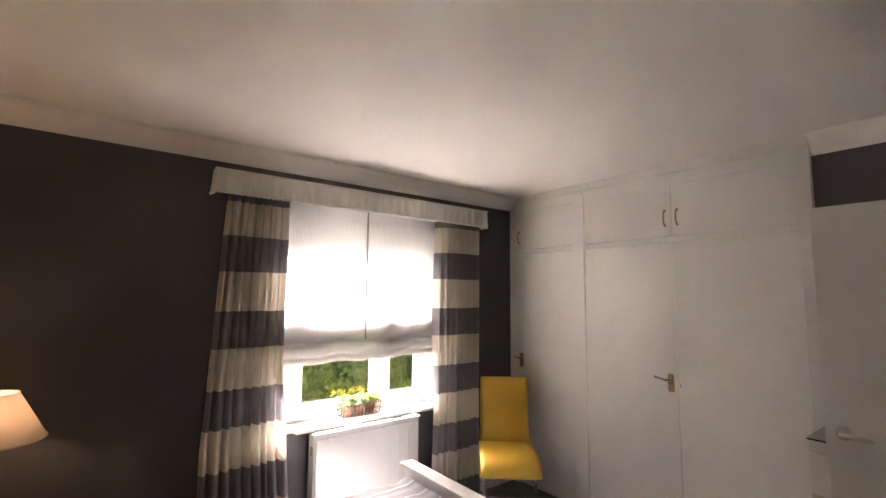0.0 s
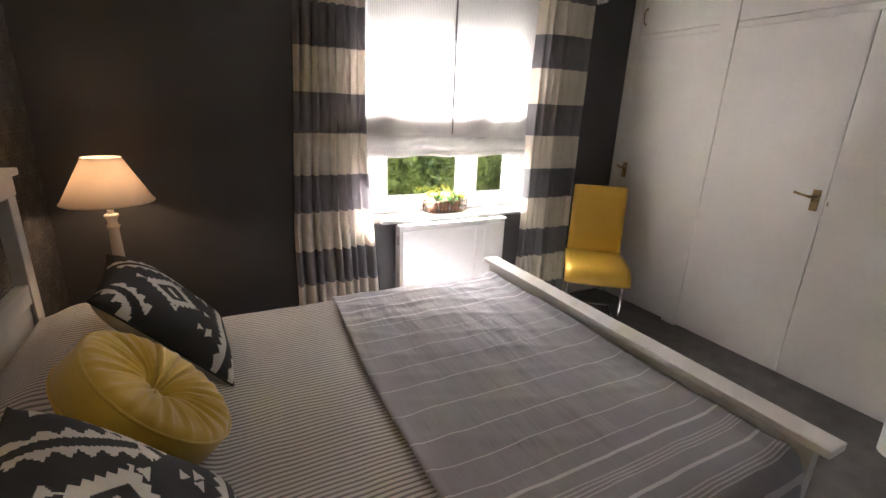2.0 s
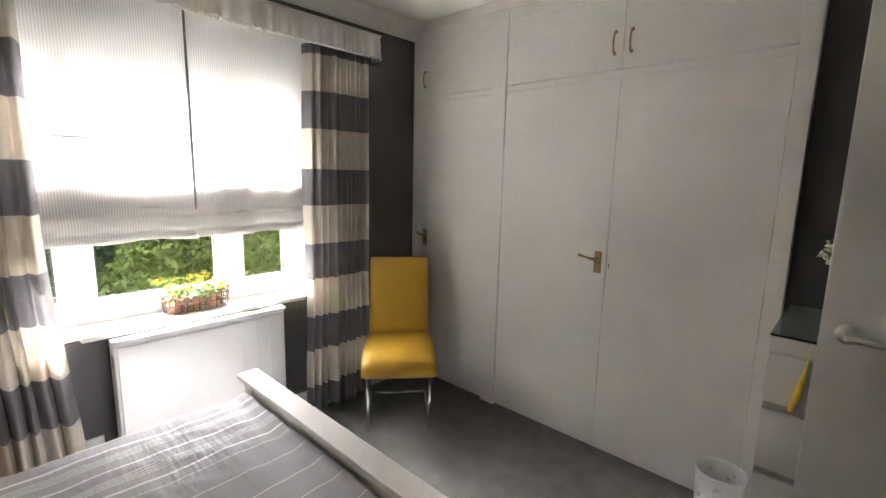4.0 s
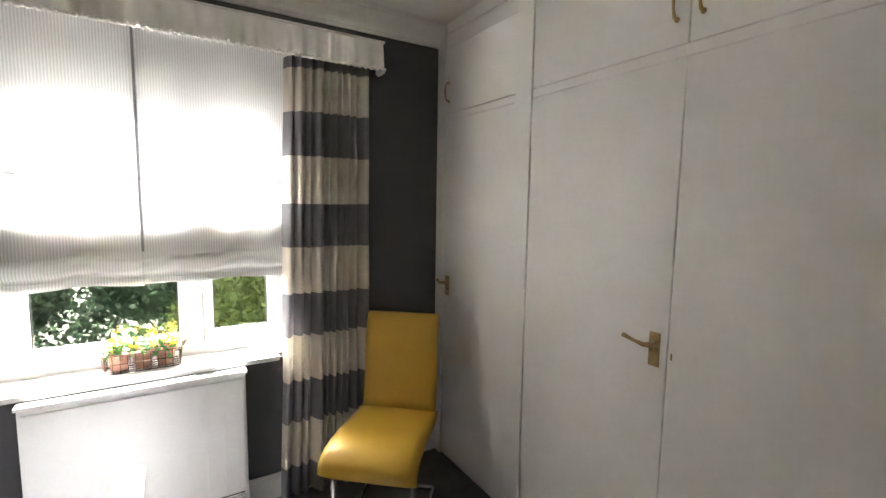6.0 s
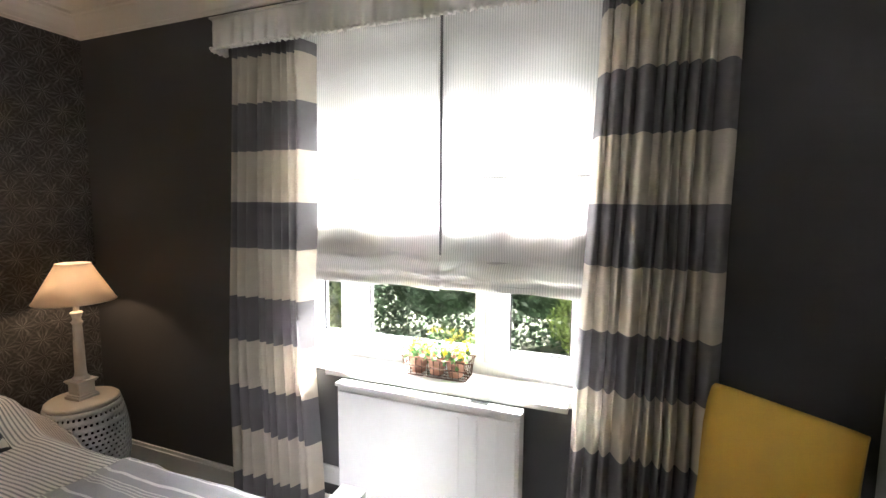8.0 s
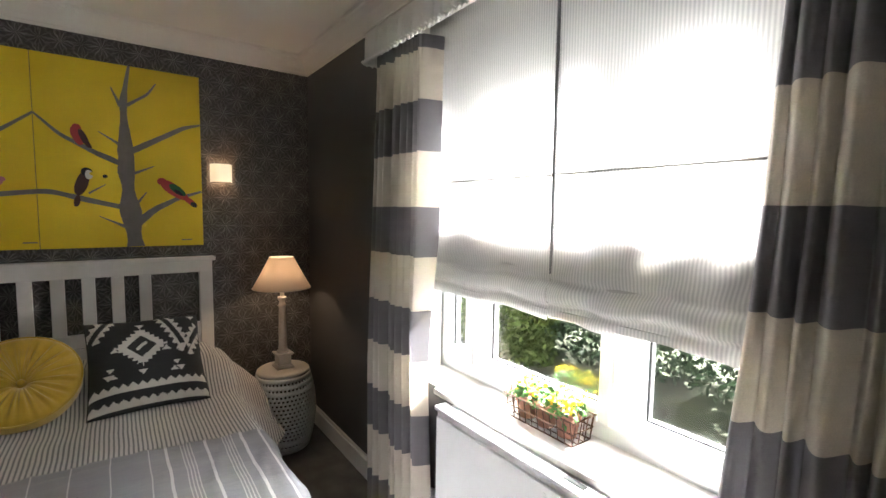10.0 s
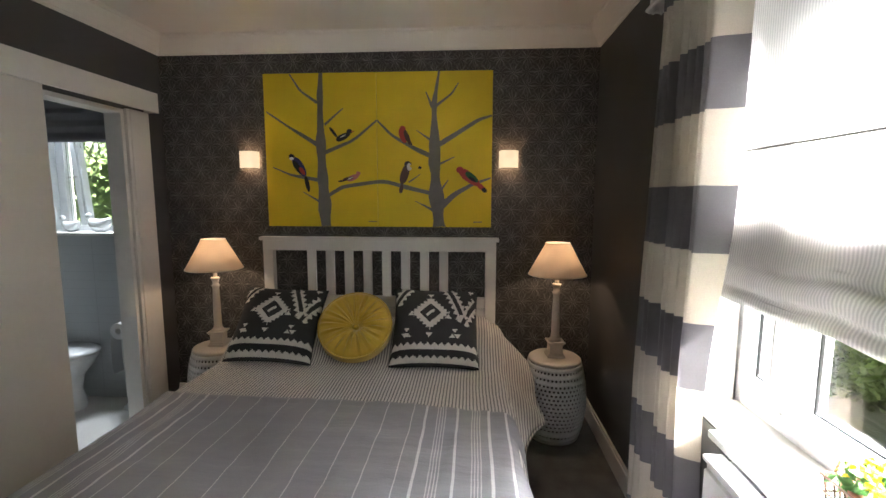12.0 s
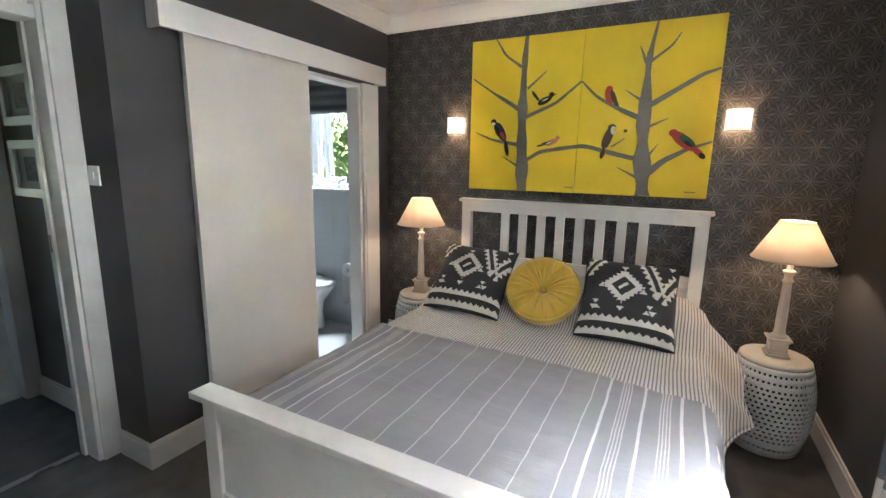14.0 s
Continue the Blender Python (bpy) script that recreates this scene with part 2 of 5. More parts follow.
M_THROW = striped("grey_striped_throw", (0.298, 0.296, 0.322), (0.74, 0.73, 0.74), lines, 1, creases=2.2)
M_FRINGE = plain("pale_fringe", (0.62, 0.61, 0.64), 0.9, relief=0.2)
M_CUSH = plain("charcoal_cotton", (0.036, 0.037, 0.040), 0.9, vary=0.2, scale=14, grain=300, relief=0.4)
M_CUSHW = plain("cream_print", (0.64, 0.62, 0.57), 0.9, vary=0.08, scale=20, grain=300, relief=0.3)
M_LINEN = plain("cushion_back_linen", (0.50, 0.46, 0.40), 0.9, relief=0.3)
M_VELVET = plain("mustard_velvet", (0.52, 0.33, 0.025), 0.7, vary=0.12, scale=18, grain=220, relief=0.3)
M_VELVET.node_tree.nodes["Principled BSDF"].inputs["Sheen Weight"].default_value = 0.5
M_CANVAS = plain("yellow_painted_canvas", (0.72, 0.52, 0.010), 0.6, vary=0.10, scale=3, grain=180, relief=0.35)
M_BARK = plain("grey_brown_paint", (0.165, 0.150, 0.140), 0.65, vary=0.15, scale=20, relief=0.3)
M_BLACK = plain("black_paint", (0.012, 0.012, 0.014), 0.6, relief=0.1)
M_RED = plain("red_paint", (0.42, 0.045, 0.035), 0.6, relief=0.1)
M_PINK = plain("pink_paint", (0.50, 0.17, 0.17), 0.6, relief=0.1)
M_BLUE = plain("blue_paint", (0.035, 0.035, 0.14), 0.6, relief=0.1)
M_GREEN = plain("green_paint", (0.02, 0.10, 0.03), 0.6, relief=0.1)
M_BROWN = plain("brown_paint", (0.075, 0.035, 0.03), 0.6, relief=0.1)
M_WHITE = plain("white_paint", (0.70, 0.68, 0.62), 0.6, relief=0.1)
M_TILE = tiled("pale_wall_tile", (0.60, 0.625, 0.63), (0.52, 0.545, 0.55), 0.25, 0.062)
M_VINYL = plain("pale_floor_tile", (0.60, 0.59, 0.57), 0.4, vary=0.08, scale=4, relief=0.05)
M_TERRA = plain("pale_terracotta", (0.42, 0.22, 0.15), 0.85, vary=0.2, scale=40, relief=0.3)
M_WIRE = plain("rusty_wire", (0.13, 0.075, 0.05), 0.6, metal=0.6, vary=0.3, scale=60, relief=0.2)
M_LEAF = plain("green_leaf", (0.07, 0.20, 0.045), 0.5, vary=0.35, scale=40, relief=0.1)
M_PETAL = plain("yellow_petal", (0.75, 0.55, 0.03), 0.6, vary=0.15, scale=60, relief=0.1)
M_HYDR = plain("green_white_petal", (0.50, 0.54, 0.33), 0.7, vary=0.15, scale=60, relief=0.1)
M_HEDGE = see_through_cloth("hedge", plain("hedge_leaf", (0.040, 0.078, 0.036), 0.5, vary=0.6, scale=1.2, grain=14, relief=0.0), 0.35, (0.1, 0.2, 0.04))
M_HEDGE2 = see_through_cloth("bush", plain("bright_bush_leaf", (0.115, 0.165, 0.040), 0.5, vary=0.5, scale=2.0, grain=14, relief=0.0), 0.35, (0.2, 0.25, 0.04))
M_YEW = plain("conifer_leaf", (0.13, 0.19, 0.06), 0.6, vary=0.6, scale=1.5, grain=14, relief=0.0)
M_LAWN = plain("dry_lawn", (0.075, 0.085, 0.05), 0.95, vary=0.3, scale=3, grain=60, relief=0.6)
M_PAVE = plain("grey_concrete", (0.16, 0.155, 0.145), 0.9, vary=0.12, scale=2, grain=40, relief=0.3)
M_BRICK = plain("pale_render", (0.55, 0.52, 0.48), 0.9, vary=0.1, scale=3, grain=60, relief=0.4)
M_HALL = plain("hall_grey_paint", (0.17, 0.158, 0.148), 0.6, vary=0.06, scale=3, relief=0.1)
M_FARWALL = plain("blue_grey_paint", (0.25, 0.28, 0.34), 0.6, vary=0.06, scale=3, relief=0.1)
M_SWITCH = plain("white_switch_plastic", (0.78, 0.78, 0.77), 0.3, vary=0.02, relief=0.0)
M_PAPERART = plain("off_white_mount", (0.62, 0.61, 0.58), 0.8, vary=0.05, relief=0.1)
M_GREYART = plain("grey_print", (0.22, 0.21, 0.21), 0.7, vary=0.4, scale=25, relief=0.0)
M_BLINDGREY = plain("grey_blind_cloth", (0.24, 0.24, 0.25), 0.9, vary=0.1, grain=200, relief=0.2)
M_PAPERROLL = plain("tissue", (0.78, 0.78, 0.77), 0.95, vary=0.03, relief=0.2)


# ---- mesh helpers ----
def finish(bm, name, material, parent=None, smooth=False, label=""):
    me = bpy.data.meshes.new(name)
    bm.normal_update()
    bm.to_mesh(me)
    bm.free()
    for mt in (material if isinstance(material, (list, tuple)) else (material,)):
        me.materials.append(mt)
    if smooth:
        me.polygons.foreach_set("use_smooth", [True] * len(me.polygons))
    ob = new(name, me)
    if parent is not None:
        ob.parent = parent
    if label:
        ob["label"] = label
    return ob


def part(name, bm, material, parent, label="", smooth=False):
    return finish(bm, name, material, parent, smooth, label)


def thing(name, label, category, group="", x=0.0, y=0.0, z=0.0, rz=0.0):
    ob = new(name)
    ob.empty_display_size = 0.05
    ob.matrix_basis = pose(x, y, z, 0, 0, rz)
    return tagged(ob, label, category, group)


def add_box(bm, x0, x1, y0, y1, z0, z1, bevel=0.0, segs=2):
    r = bmesh.ops.create_cube(bm, size=1.0, matrix=Matrix.Translation(((x0 + x1) / 2, (y0 + y1) / 2, (z0 + z1) / 2)) @ Matrix.Diagonal((abs(x1 - x0), abs(y1 - y0), abs(z1 - z0), 1)))
    if bevel:
        es = list({e for v in r["verts"] for e in v.link_edges})
        bmesh.ops.bevel(bm, geom=es, offset=bevel, segments=segs, profile=0.6, affect='EDGES')
    return bm


def box(*a, **k):
    return add_box(bmesh.new(), *a, **k)


def lathe(profile, segs=32, cx=0.0, cy=0.0, bm=None):
    """Turned shape from (radius, height) pairs, closed at radius 0."""
    bm = bm or bmesh.new()
    rings = []
    for r, z in profile:
        if r < 1e-5:
            rings.append([bm.verts.new((cx, cy, z))])
        else:
            rings.append([bm.verts.new((cx + r * math.cos(2 * math.pi * i / segs), cy + r * math.sin(2 * math.pi * i / segs), z)) for i in range(segs)])
    for a, b in zip(rings, rings[1:]):
        for i in range(segs):
            j = (i + 1) % segs
            if len(a) == 1 and len(b) == 1:
                continue
            if len(a) == 1:
                bm.faces.new((a[0], b[j], b[i]))
            elif len(b) == 1:
                bm.faces.new((a[i], a[j], b[0]))
            else:
                bm.faces.new((a[i], a[j], b[j], b[i]))
    bmesh.ops.recalc_face_normals(bm, faces=bm.faces)
    return bm


def tube(points, radius, segs=8, bm=None, closed=False, flat=1.0):
    """A rod along points, of one radius or one for each point."""
    bm = bm or bmesh.new()
    pts = [Vector(p) for p in points]
    n = len(pts)
    rings = []
    side = None
    for i, p in enumerate(pts):
        if closed:
            d = pts[(i + 1) % n] - pts[i - 1]
        else:
            d = pts[min(i + 1, n - 1)] - pts[max(i - 1, 0)]
        d.normalize()
        if side is None:
            side = d.orthogonal().normalized()
        side = (side - d * side.dot(d)).normalized()
        up = d.cross(side)
        r = radius[i] if isinstance(radius, (list, tuple)) else radius
        rings.append([bm.verts.new(p + (side * math.cos(2 * math.pi * k / segs) + up * math.sin(2 * math.pi * k / segs) * flat) * r) for k in range(segs)])
    pairs = list(zip(rings, rings[1:])) + ([(rings[-1], rings[0])] if closed else [])
    for a, b in pairs:
        for k in range(segs):
            j = (k + 1) % segs
            bm.faces.new((a[k], a[j], b[j], b[k]))
    if not closed:
        bm.faces.new(rings[0][::-1])
        bm.faces.new(rings[-1])
    bmesh.ops.recalc_face_normals(bm, faces=bm.faces)
    return bm


def sheet(nu, nv, f, bm=None):
    """A surface from f(u, v) with u, v in 0..1."""
    bm = bm or bmesh.new()
    vs = [[bm.verts.new(f(i / nu, j / nv)) for j in range(nv + 1)] for i in range(nu + 1)]
    for i in range(nu):
        for j in range(nv):
            bm.faces.new((vs[i][j], vs[i + 1][j], vs[i + 1][j + 1], vs[i][j + 1]))
    return bm


def thick(ob, t, offset=-1.0):
    md = ob.modifiers.new("solid", 'SOLIDIFY')
    md.thickness = t
    md.offset = offset
    return ob


def struct(name, bm, material, label="", category="", smooth=False):
    return tagged(finish(bm, name, material, None, smooth), label, category, kind="structure")


def wob(x, y, z=0.0, s=1.0):
    return noise.noise(Vector((x * s, y * s, z * s)))


def smooth_step(a, b, x):
    t = max(0.0, min(1.0, (x - a) / (b - a)))
    return t * t * (3 - 2 * t)


# ---- the shell of the room ----
XH, YW, YE, XF, ZC = -0.63, 3.72, 0.84, 2.965, 2.50
struct("floor", box(-0.63, 3.6, 0.42, 3.72, -0.10, 0.0), M_CARPET, "grey cut-pile fitted carpet", "carpet")
struct("ceiling", box(-0.93, 3.6, -0.45, 4.0, ZC, ZC + 0.1), M_CEIL, "smooth off-white painted ceiling", "ceiling")
struct("wall_head", box(-0.93, XH, 0.74, 3.72, -0.1, ZC), M_PAPER, "dark grey wallpaper with silver starburst pattern", "wall")
bm = bmesh.new()
for a in ((-0.93, 0.76, -0.1, ZC), (2.17, 3.6, -0.1, ZC), (0.76, 2.17, -0.1, 0.73), (0.76, 2.17, 2.30, ZC)):
    add_box(bm, a[0], a[1], YW, 3.86, a[2], a[3])
struct("wall_window", bm, M_WALL, "dark grey painted wall around the window", "wall")
bm = bmesh.new()
for a in ((-0.93, 0.74, -0.4, 2.7), (2.14, 3.6, -0.4, 2.7), (0.74, 2.14, -0.4, 0.74), (0.74, 2.14, 2.14, 2.7)):
    add_box(bm, a[0], a[1], 3.862, 4.0, a[2], a[3])
struct("wall_outer_leaf", bm, M_BRICK, "pale rendered outer wall", "wall")
bm = bmesh.new()
add_box(bm, 0.76, 0.772, 3.722, 3.858, 0.76, 2.298)
add_box(bm, 2.156, 2.168, 3.722, 3.836, 0.762, 2.298)
add_box(bm, 2.108, 2.168, 3.8365, 3.858, 0.762, 2.298)
add_box(bm, 0.772, 2.1555, 3.722, 3.836, 2.288, 2.298)
struct("window_reveal", bm, M_CEIL, "white painted window reveal", "reveal")
struct("roof_eaves", box(-2.5, 5.0, 4.0, 4.38, 2.50, 2.62), M_UPVC, "white roof eaves over the window", "eaves")
struct("wall_wardrobe_side", box(3.0, 3.2, 0.57, 1.494, 0.0, ZC), M_WALL, "dark grey painted wall beside the wardrobe", "wall")
struct("wall_behind_wardrobe", box(3.6, 3.7, 0.4, 4.0, -0.1, ZC), M_WALL, "plain wall behind the wardrobe", "wall")
bm = bmesh.new()
add_box(bm, -0.63, -0.29, 0.74, YE, 0, ZC)
add_box(bm, 0.52, 1.336, 0.74, YE, 0, ZC)
add_box(bm, -0.29, 0.52, 0.74, YE, 1.985, ZC)
add_box(bm, 1.26, 1.336, 0.42, 0.74, 0, ZC)
struct("wall_ensuite", bm, M_WALL, "dark grey painted wall with the ensuite doorway", "wall")
bm = bmesh.new()
add_box(bm, 2.29, 3.6, 0.42, 0.57, 0, ZC)
struct("wall_entrance", bm, M_WALL, "dark grey painted wall beside the entrance", "wall")


# ---- cornice and skirting ----
def cornice(name, p0, p1, inward):
    """A coved moulding between two corners; inward points into the room."""
    prof = [(0, 0), (0.010, 0), (0.014, 0.012), (0.020, 0.014), (0.030, 0.034), (0.050, 0.060), (0.072, 0.078), (0.078, 0.088), (0.090, 0.090), (0.092, 0.105), (0, 0.105)]
    prof = [(d, h * 1.04) for d, h in prof]
    bm = bmesh.new()
    a, b, n = Vector(p0), Vector(p1), Vector(inward)
    ra = [bm.verts.new(a + n * d + Vector((0, 0, h))) for d, h in prof]
    rb = [bm.verts.new(b + n * d + Vector((0, 0, h))) for d, h in prof]
    for i in range(len(prof)):
        j = (i + 1) % len(prof)
        bm.faces.new((ra[i], ra[j], rb[j], rb[i]))
    bm.faces.new(ra[::-1])
    bm.faces.new(rb)
    bmesh.ops.recalc_face_normals(bm, faces=bm.faces)
    return struct(name, bm, M_CEIL, "white coved plaster cornice", "cornice")


zc = ZC - 0.110
cornice("trim_head", (XH, 0.84, zc), (XH, 3.72, zc), (1, 0, 0))
cornice("trim_window", (XH + 0.002, YW, zc), (2.96, YW, zc), (0, -1, 0))
cornice("trim_ensuite", (XH + 0.002, YE, zc), (1.336, YE, zc), (0, 1, 0))
cornice("trim_side", (3.0, 0.57, zc), (3.0, 1.49, zc), (-1, 0, 0))


def skirting(name, x0, x1, y0, y1, h=0.13):
    bm = box(x0, x1, y0, y1, 0, h - 0.02, bevel=0.002)
    ix, iy = (0.005, 0) if (x1 - x0) < (y1 - y0) else (0, 0.005)
    add_box(bm, x0 + ix, x1 - ix, y0 + iy, y1 - iy, h - 0.021, h, bevel=0.003)
    return struct(name, bm, M_TRIM, "white painted moulded skirting board", "skirting")


skirting("baseboard_head", XH, XH + 0.02, 0.84, 3.70)
skirting("baseboard_window", XH + 0.02, 2.96, YW - 0.02, YW)
skirting("baseboard_ensuite", 0.53, 1.356, YE, YE + 0.02)
skirting("baseboard_return", 1.336, 1.356, 0.60, YE - 0.001)
skirting("baseboard_side", 2.30, 2.98, 0.57, 0.59)


# ---- bedroom window ----
def bedroom_window():
    w = tagged(new("window_1"), "white plastic casement window over the sill", "window", kind="structure")
    bm = bmesh.new()
    y0, y1 = 3.875, 3.945
    for a in ((0.745, 0.785, 0.745, 2.14), (2.075, 2.135, 0.745, 2.14), (0.785, 2.075, 0.745, 0.815), (0.785, 2.075, 2.07, 2.14), (0.99, 1.045, 0.815, 2.07), (1.672, 1.730, 0.815, 2.07)):
        add_box(bm, a[0], a[1], y0, y1, a[2], a[3], bevel=0.004)
    part("window_frame", bm, M_UPVC, w)
    for x0, x1 in ((0.785, 0.99), (1.045, 1.672), (1.730, 2.075)):
        bm = bmesh.new()
        t = 0.045
        for a in ((x0, x0 + t, 0.815, 2.07), (x1 - t, x1, 0.815, 2.07), (x0 + t, x1 - t, 0.815, 0.87), (x0 + t, x1 - t, 2.015, 2.07)):
            add_box(bm, a[0] + 0.001, a[1] - 0.001, y0 - 0.012, y1 - 0.012, a[2] + 0.001, a[3] - 0.001, bevel=0.005)
        s = part("sash", bm, M_UPVC, w)
        bm = bmesh.new()
        for a in ((x0 + t, x0 + t + 0.005, 0.87, 2.015), (x1 - t - 0.005, x1 - t, 0.87, 2.015), (x0 + t + 0.005, x1 - t - 0.005, 0.87, 0.875), (x0 + t + 0.005, x1 - t - 0.005, 2.010, 2.015)):
            add_box(bm, a[0], a[1], 3.893, 3.901, a[2], a[3])
        part("gasket", bm, M_DARK, s, "black rubber glazing seal")
        p = part("pane", box(x0 + t - 0.006, x1 - t + 0.006, 3.902, 3.908, 0.862, 2.022), M_GLASS, s, "clear glass pane")
        p.visible_shadow = False
    bm = box(1.30, 1.42, 3.845, 3.862, 0.835, 0.850, bevel=0.004)
    part("window_handle", bm, M_UPVC, w, "white casement handle")
    return w


bedroom_window()
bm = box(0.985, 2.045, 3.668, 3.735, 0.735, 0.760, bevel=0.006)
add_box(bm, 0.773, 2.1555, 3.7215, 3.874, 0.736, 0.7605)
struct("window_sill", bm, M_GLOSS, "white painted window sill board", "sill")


# ---- fitted wardrobe ----
def bow_handle(parent, y, z, h=0.10):
    pts = [(XF - 0.003, y, z - h / 2), (XF - 0.020, y, z - h / 2 + 0.004), (XF - 0.028, y, z - h / 4), (XF - 0.030, y, z), (XF - 0.028, y, z + h / 4), (XF - 0.020, y, z + h / 2 - 0.004), (XF - 0.003, y, z + h / 2)]
    bm = tube(pts, [0.006, 0.006, 0.0045, 0.0055, 0.0045, 0.006, 0.006], 8)
    for s in (-1, 1):
        bmesh.ops.create_uvsphere(bm, u_segments=8, v_segments=6, radius=0.009, matrix=Matrix.Translation((XF - 0.006, y, z + s * h / 2)))
    part("bow_handle", bm, M_BRASS, parent, "aged brass bow handle", True)


def lever_handle(parent, y, z, length=0.10, x=XF, side=1, mat=None):
    mat = mat or M_BRASS
    bm = box(x - 0.006, x - 0.0005, y - 0.020, y + 0.020, z - 0.058, z + 0.058, bevel=0.003)
    add_box(bm, x - 0.009, x - 0.006, y - 0.015, y + 0.015, z - 0.052, z + 0.052, bevel=0.002)
    part("backplate", bm, mat, parent, "brass backplate")
    pts = [(x - 0.006, y, z + 0.02), (x - 0.040, y, z + 0.02), (x - 0.048, y + side * 0.012, z + 0.02), (x - 0.048, y + side * length * 0.5, z + 0.024), (x - 0.050, y + side * length * 0.85, z + 0.031), (x - 0.050, y + side * length, z + 0.034)]
    part("lever", tube(pts, [0.010, 0.009, 0.008, 0.006, 0.007, 0.009], 10), mat, parent, "brass lever", True)


def wardrobe():
    w = thing("fitted_wardrobe", "white painted fitted wardrobe with cupboards above, doors shut", "wardrobe")
    bm = bmesh.new()
    x0, x1 = XF, XF + 0.03
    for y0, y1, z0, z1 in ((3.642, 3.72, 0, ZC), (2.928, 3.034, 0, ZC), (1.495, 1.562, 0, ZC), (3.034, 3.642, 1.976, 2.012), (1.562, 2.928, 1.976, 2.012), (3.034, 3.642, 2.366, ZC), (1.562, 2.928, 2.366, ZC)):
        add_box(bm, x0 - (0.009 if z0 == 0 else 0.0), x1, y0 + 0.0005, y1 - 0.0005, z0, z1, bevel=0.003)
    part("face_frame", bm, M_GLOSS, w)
    part("end_panel", box(x1, 3.6, 1.495, 1.515, 0, ZC), M_GLOSS, w)
    # added sheet whose near-black colour gives the door gaps their shade
    part("back_lining", box(x1 + 0.004, x1 + 0.015, 1.52, 3.72, 0, ZC), M_DARK, w, "added near-black sheet, shade of the door gaps put into colour")
    bm = bmesh.new()
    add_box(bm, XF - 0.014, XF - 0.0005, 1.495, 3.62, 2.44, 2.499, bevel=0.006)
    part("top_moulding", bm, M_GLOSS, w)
    doors = []
    g = 0.0022
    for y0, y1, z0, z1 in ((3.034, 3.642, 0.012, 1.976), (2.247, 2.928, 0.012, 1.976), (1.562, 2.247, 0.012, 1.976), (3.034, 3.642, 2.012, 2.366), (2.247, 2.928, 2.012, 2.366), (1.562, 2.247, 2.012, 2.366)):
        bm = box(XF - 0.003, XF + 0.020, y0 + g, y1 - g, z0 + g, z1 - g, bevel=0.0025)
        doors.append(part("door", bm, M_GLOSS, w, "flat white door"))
    lever_handle(doors[0], 3.592, 1.045, 0.035)
    lever_handle(doors[1], 2.292, 1.050, 0.088)
    part("keyhole", box(XF - 0.0052, XF - 0.003, 2.229, 2.235, 1.030, 1.052, bevel=0.001), M_BRASS, doors[2], "small brass catch")
    bow_handle(doors[3], 3.603, 2.130)
    bow_handle(doors[4], 2.288, 2.140)
    bow_handle(doors[5], 2.207, 2.140)
    for d, y in ((doors[0], 3.034), (doors[3], 3.034), (doors[2], 1.562), (doors[5], 1.562)):
        zs = (0.35, 1.70) if d in (doors[0], doors[2]) else (2.10, 2.28)
        for z in zs:
            part("hinge", tube([(XF - 0.004, y, z - 0.035), (XF - 0.004, y, z + 0.035)], 0.005, 8), M_GLOSS, d, "painted butt hinge")
    return w


wardrobe()


# ---- sliding ensuite door, its track and the door lining ----
def sliding_door():
    d = thing("sliding_door", "cream white flat sliding door, half open before the ensuite", "door")
    part("slab", box(0.254, 1.020, 0.848, 0.876, 0.012, 2.02, bevel=0.003), plain("cream_door_paint", (0.72, 0.695, 0.645), 0.45, vary=0.04, scale=3, relief=0.08), d)
    part("edge_strip", box(1.0205, 1.027, 0.847, 0.878, 0.012, 2.02, bevel=0.002), M_TRIM, d)
    b = thing("door_track_pelmet", "white boxed pelmet over the sliding door track", "track cover")
    part("front_board", box(-0.475, 1.163, 0.912, 0.930, 1.990, 2.113, bevel=0.003), M_TRIM, b)
    part("top_board", box(-0.475, 1.163, YE + 0.001, 0.911, 2.095, 2.113, bevel=0.002), M_TRIM, b)
    part("end_board", box(1.145, 1.163, YE + 0.001, 0.911, 1.992, 2.094, bevel=0.002), M_TRIM, b)
    part("end_board", box(-0.475, -0.457, YE + 0.001, 0.911, 1.992, 2.094, bevel=0.002), M_TRIM, b)
    part("track_rail", box(-0.42, 1.14, 0.860, 0.882, 2.022, 2.06), M_STEEL, b, "steel sliding rail")


sliding_door()
bm = bmesh.new()
add_box(bm, -0.289, -0.262, 0.735, 0.842, 0, 1.984, bevel=0.002)
add_box(bm, 0.493, 0.519, 0.735, 0.842, 0, 1.984, bevel=0.002)
add_box(bm, -0.262, 0.493, 0.735, 0.842, 1.958, 1.984, bevel=0.002)
add_box(bm, -0.475, -0.289, YE + 0.0005, YE + 0.020, 0, 1.99, bevel=0.004)
add_box(bm, -0.465, -0.31, YE + 0.020, YE + 0.026, 0, 1.99, bevel=0.003)
struct("door_frame_ensuite", bm, M_TRIM, "white painted ensuite door lining and architrave", "door frame")

# ---- entrance door ----
bm = bmesh.new()
for x0, x1 in ((1.337, 1.440), (2.20, 2.29)):
    add_box(bm, x0, x1, 0.42, 0.575, 0, ZC, bevel=0.003)
add_box(bm, 1.440, 2.20, 0.44, 0.572, 1.985, 2.035, bevel=0.003)
add_box(bm, 1.440, 2.20, 0.44, 0.572, 2.36, ZC, bevel=0.003)
add_box(bm, 1.440, 2.20, 0.48, 0.52, 2.035, 2.36)
add_box(bm, 1.337, 1.422, 0.575, 0.592, 0, 2.39, bevel=0.005)
add_box(bm, 1.440, 1.452, 0.43, 0.47, 0, 1.985, bevel=0.002)
struct("door_frame_entrance", bm, M_TRIM, "white painted entrance door frame with an over-panel", "door frame")


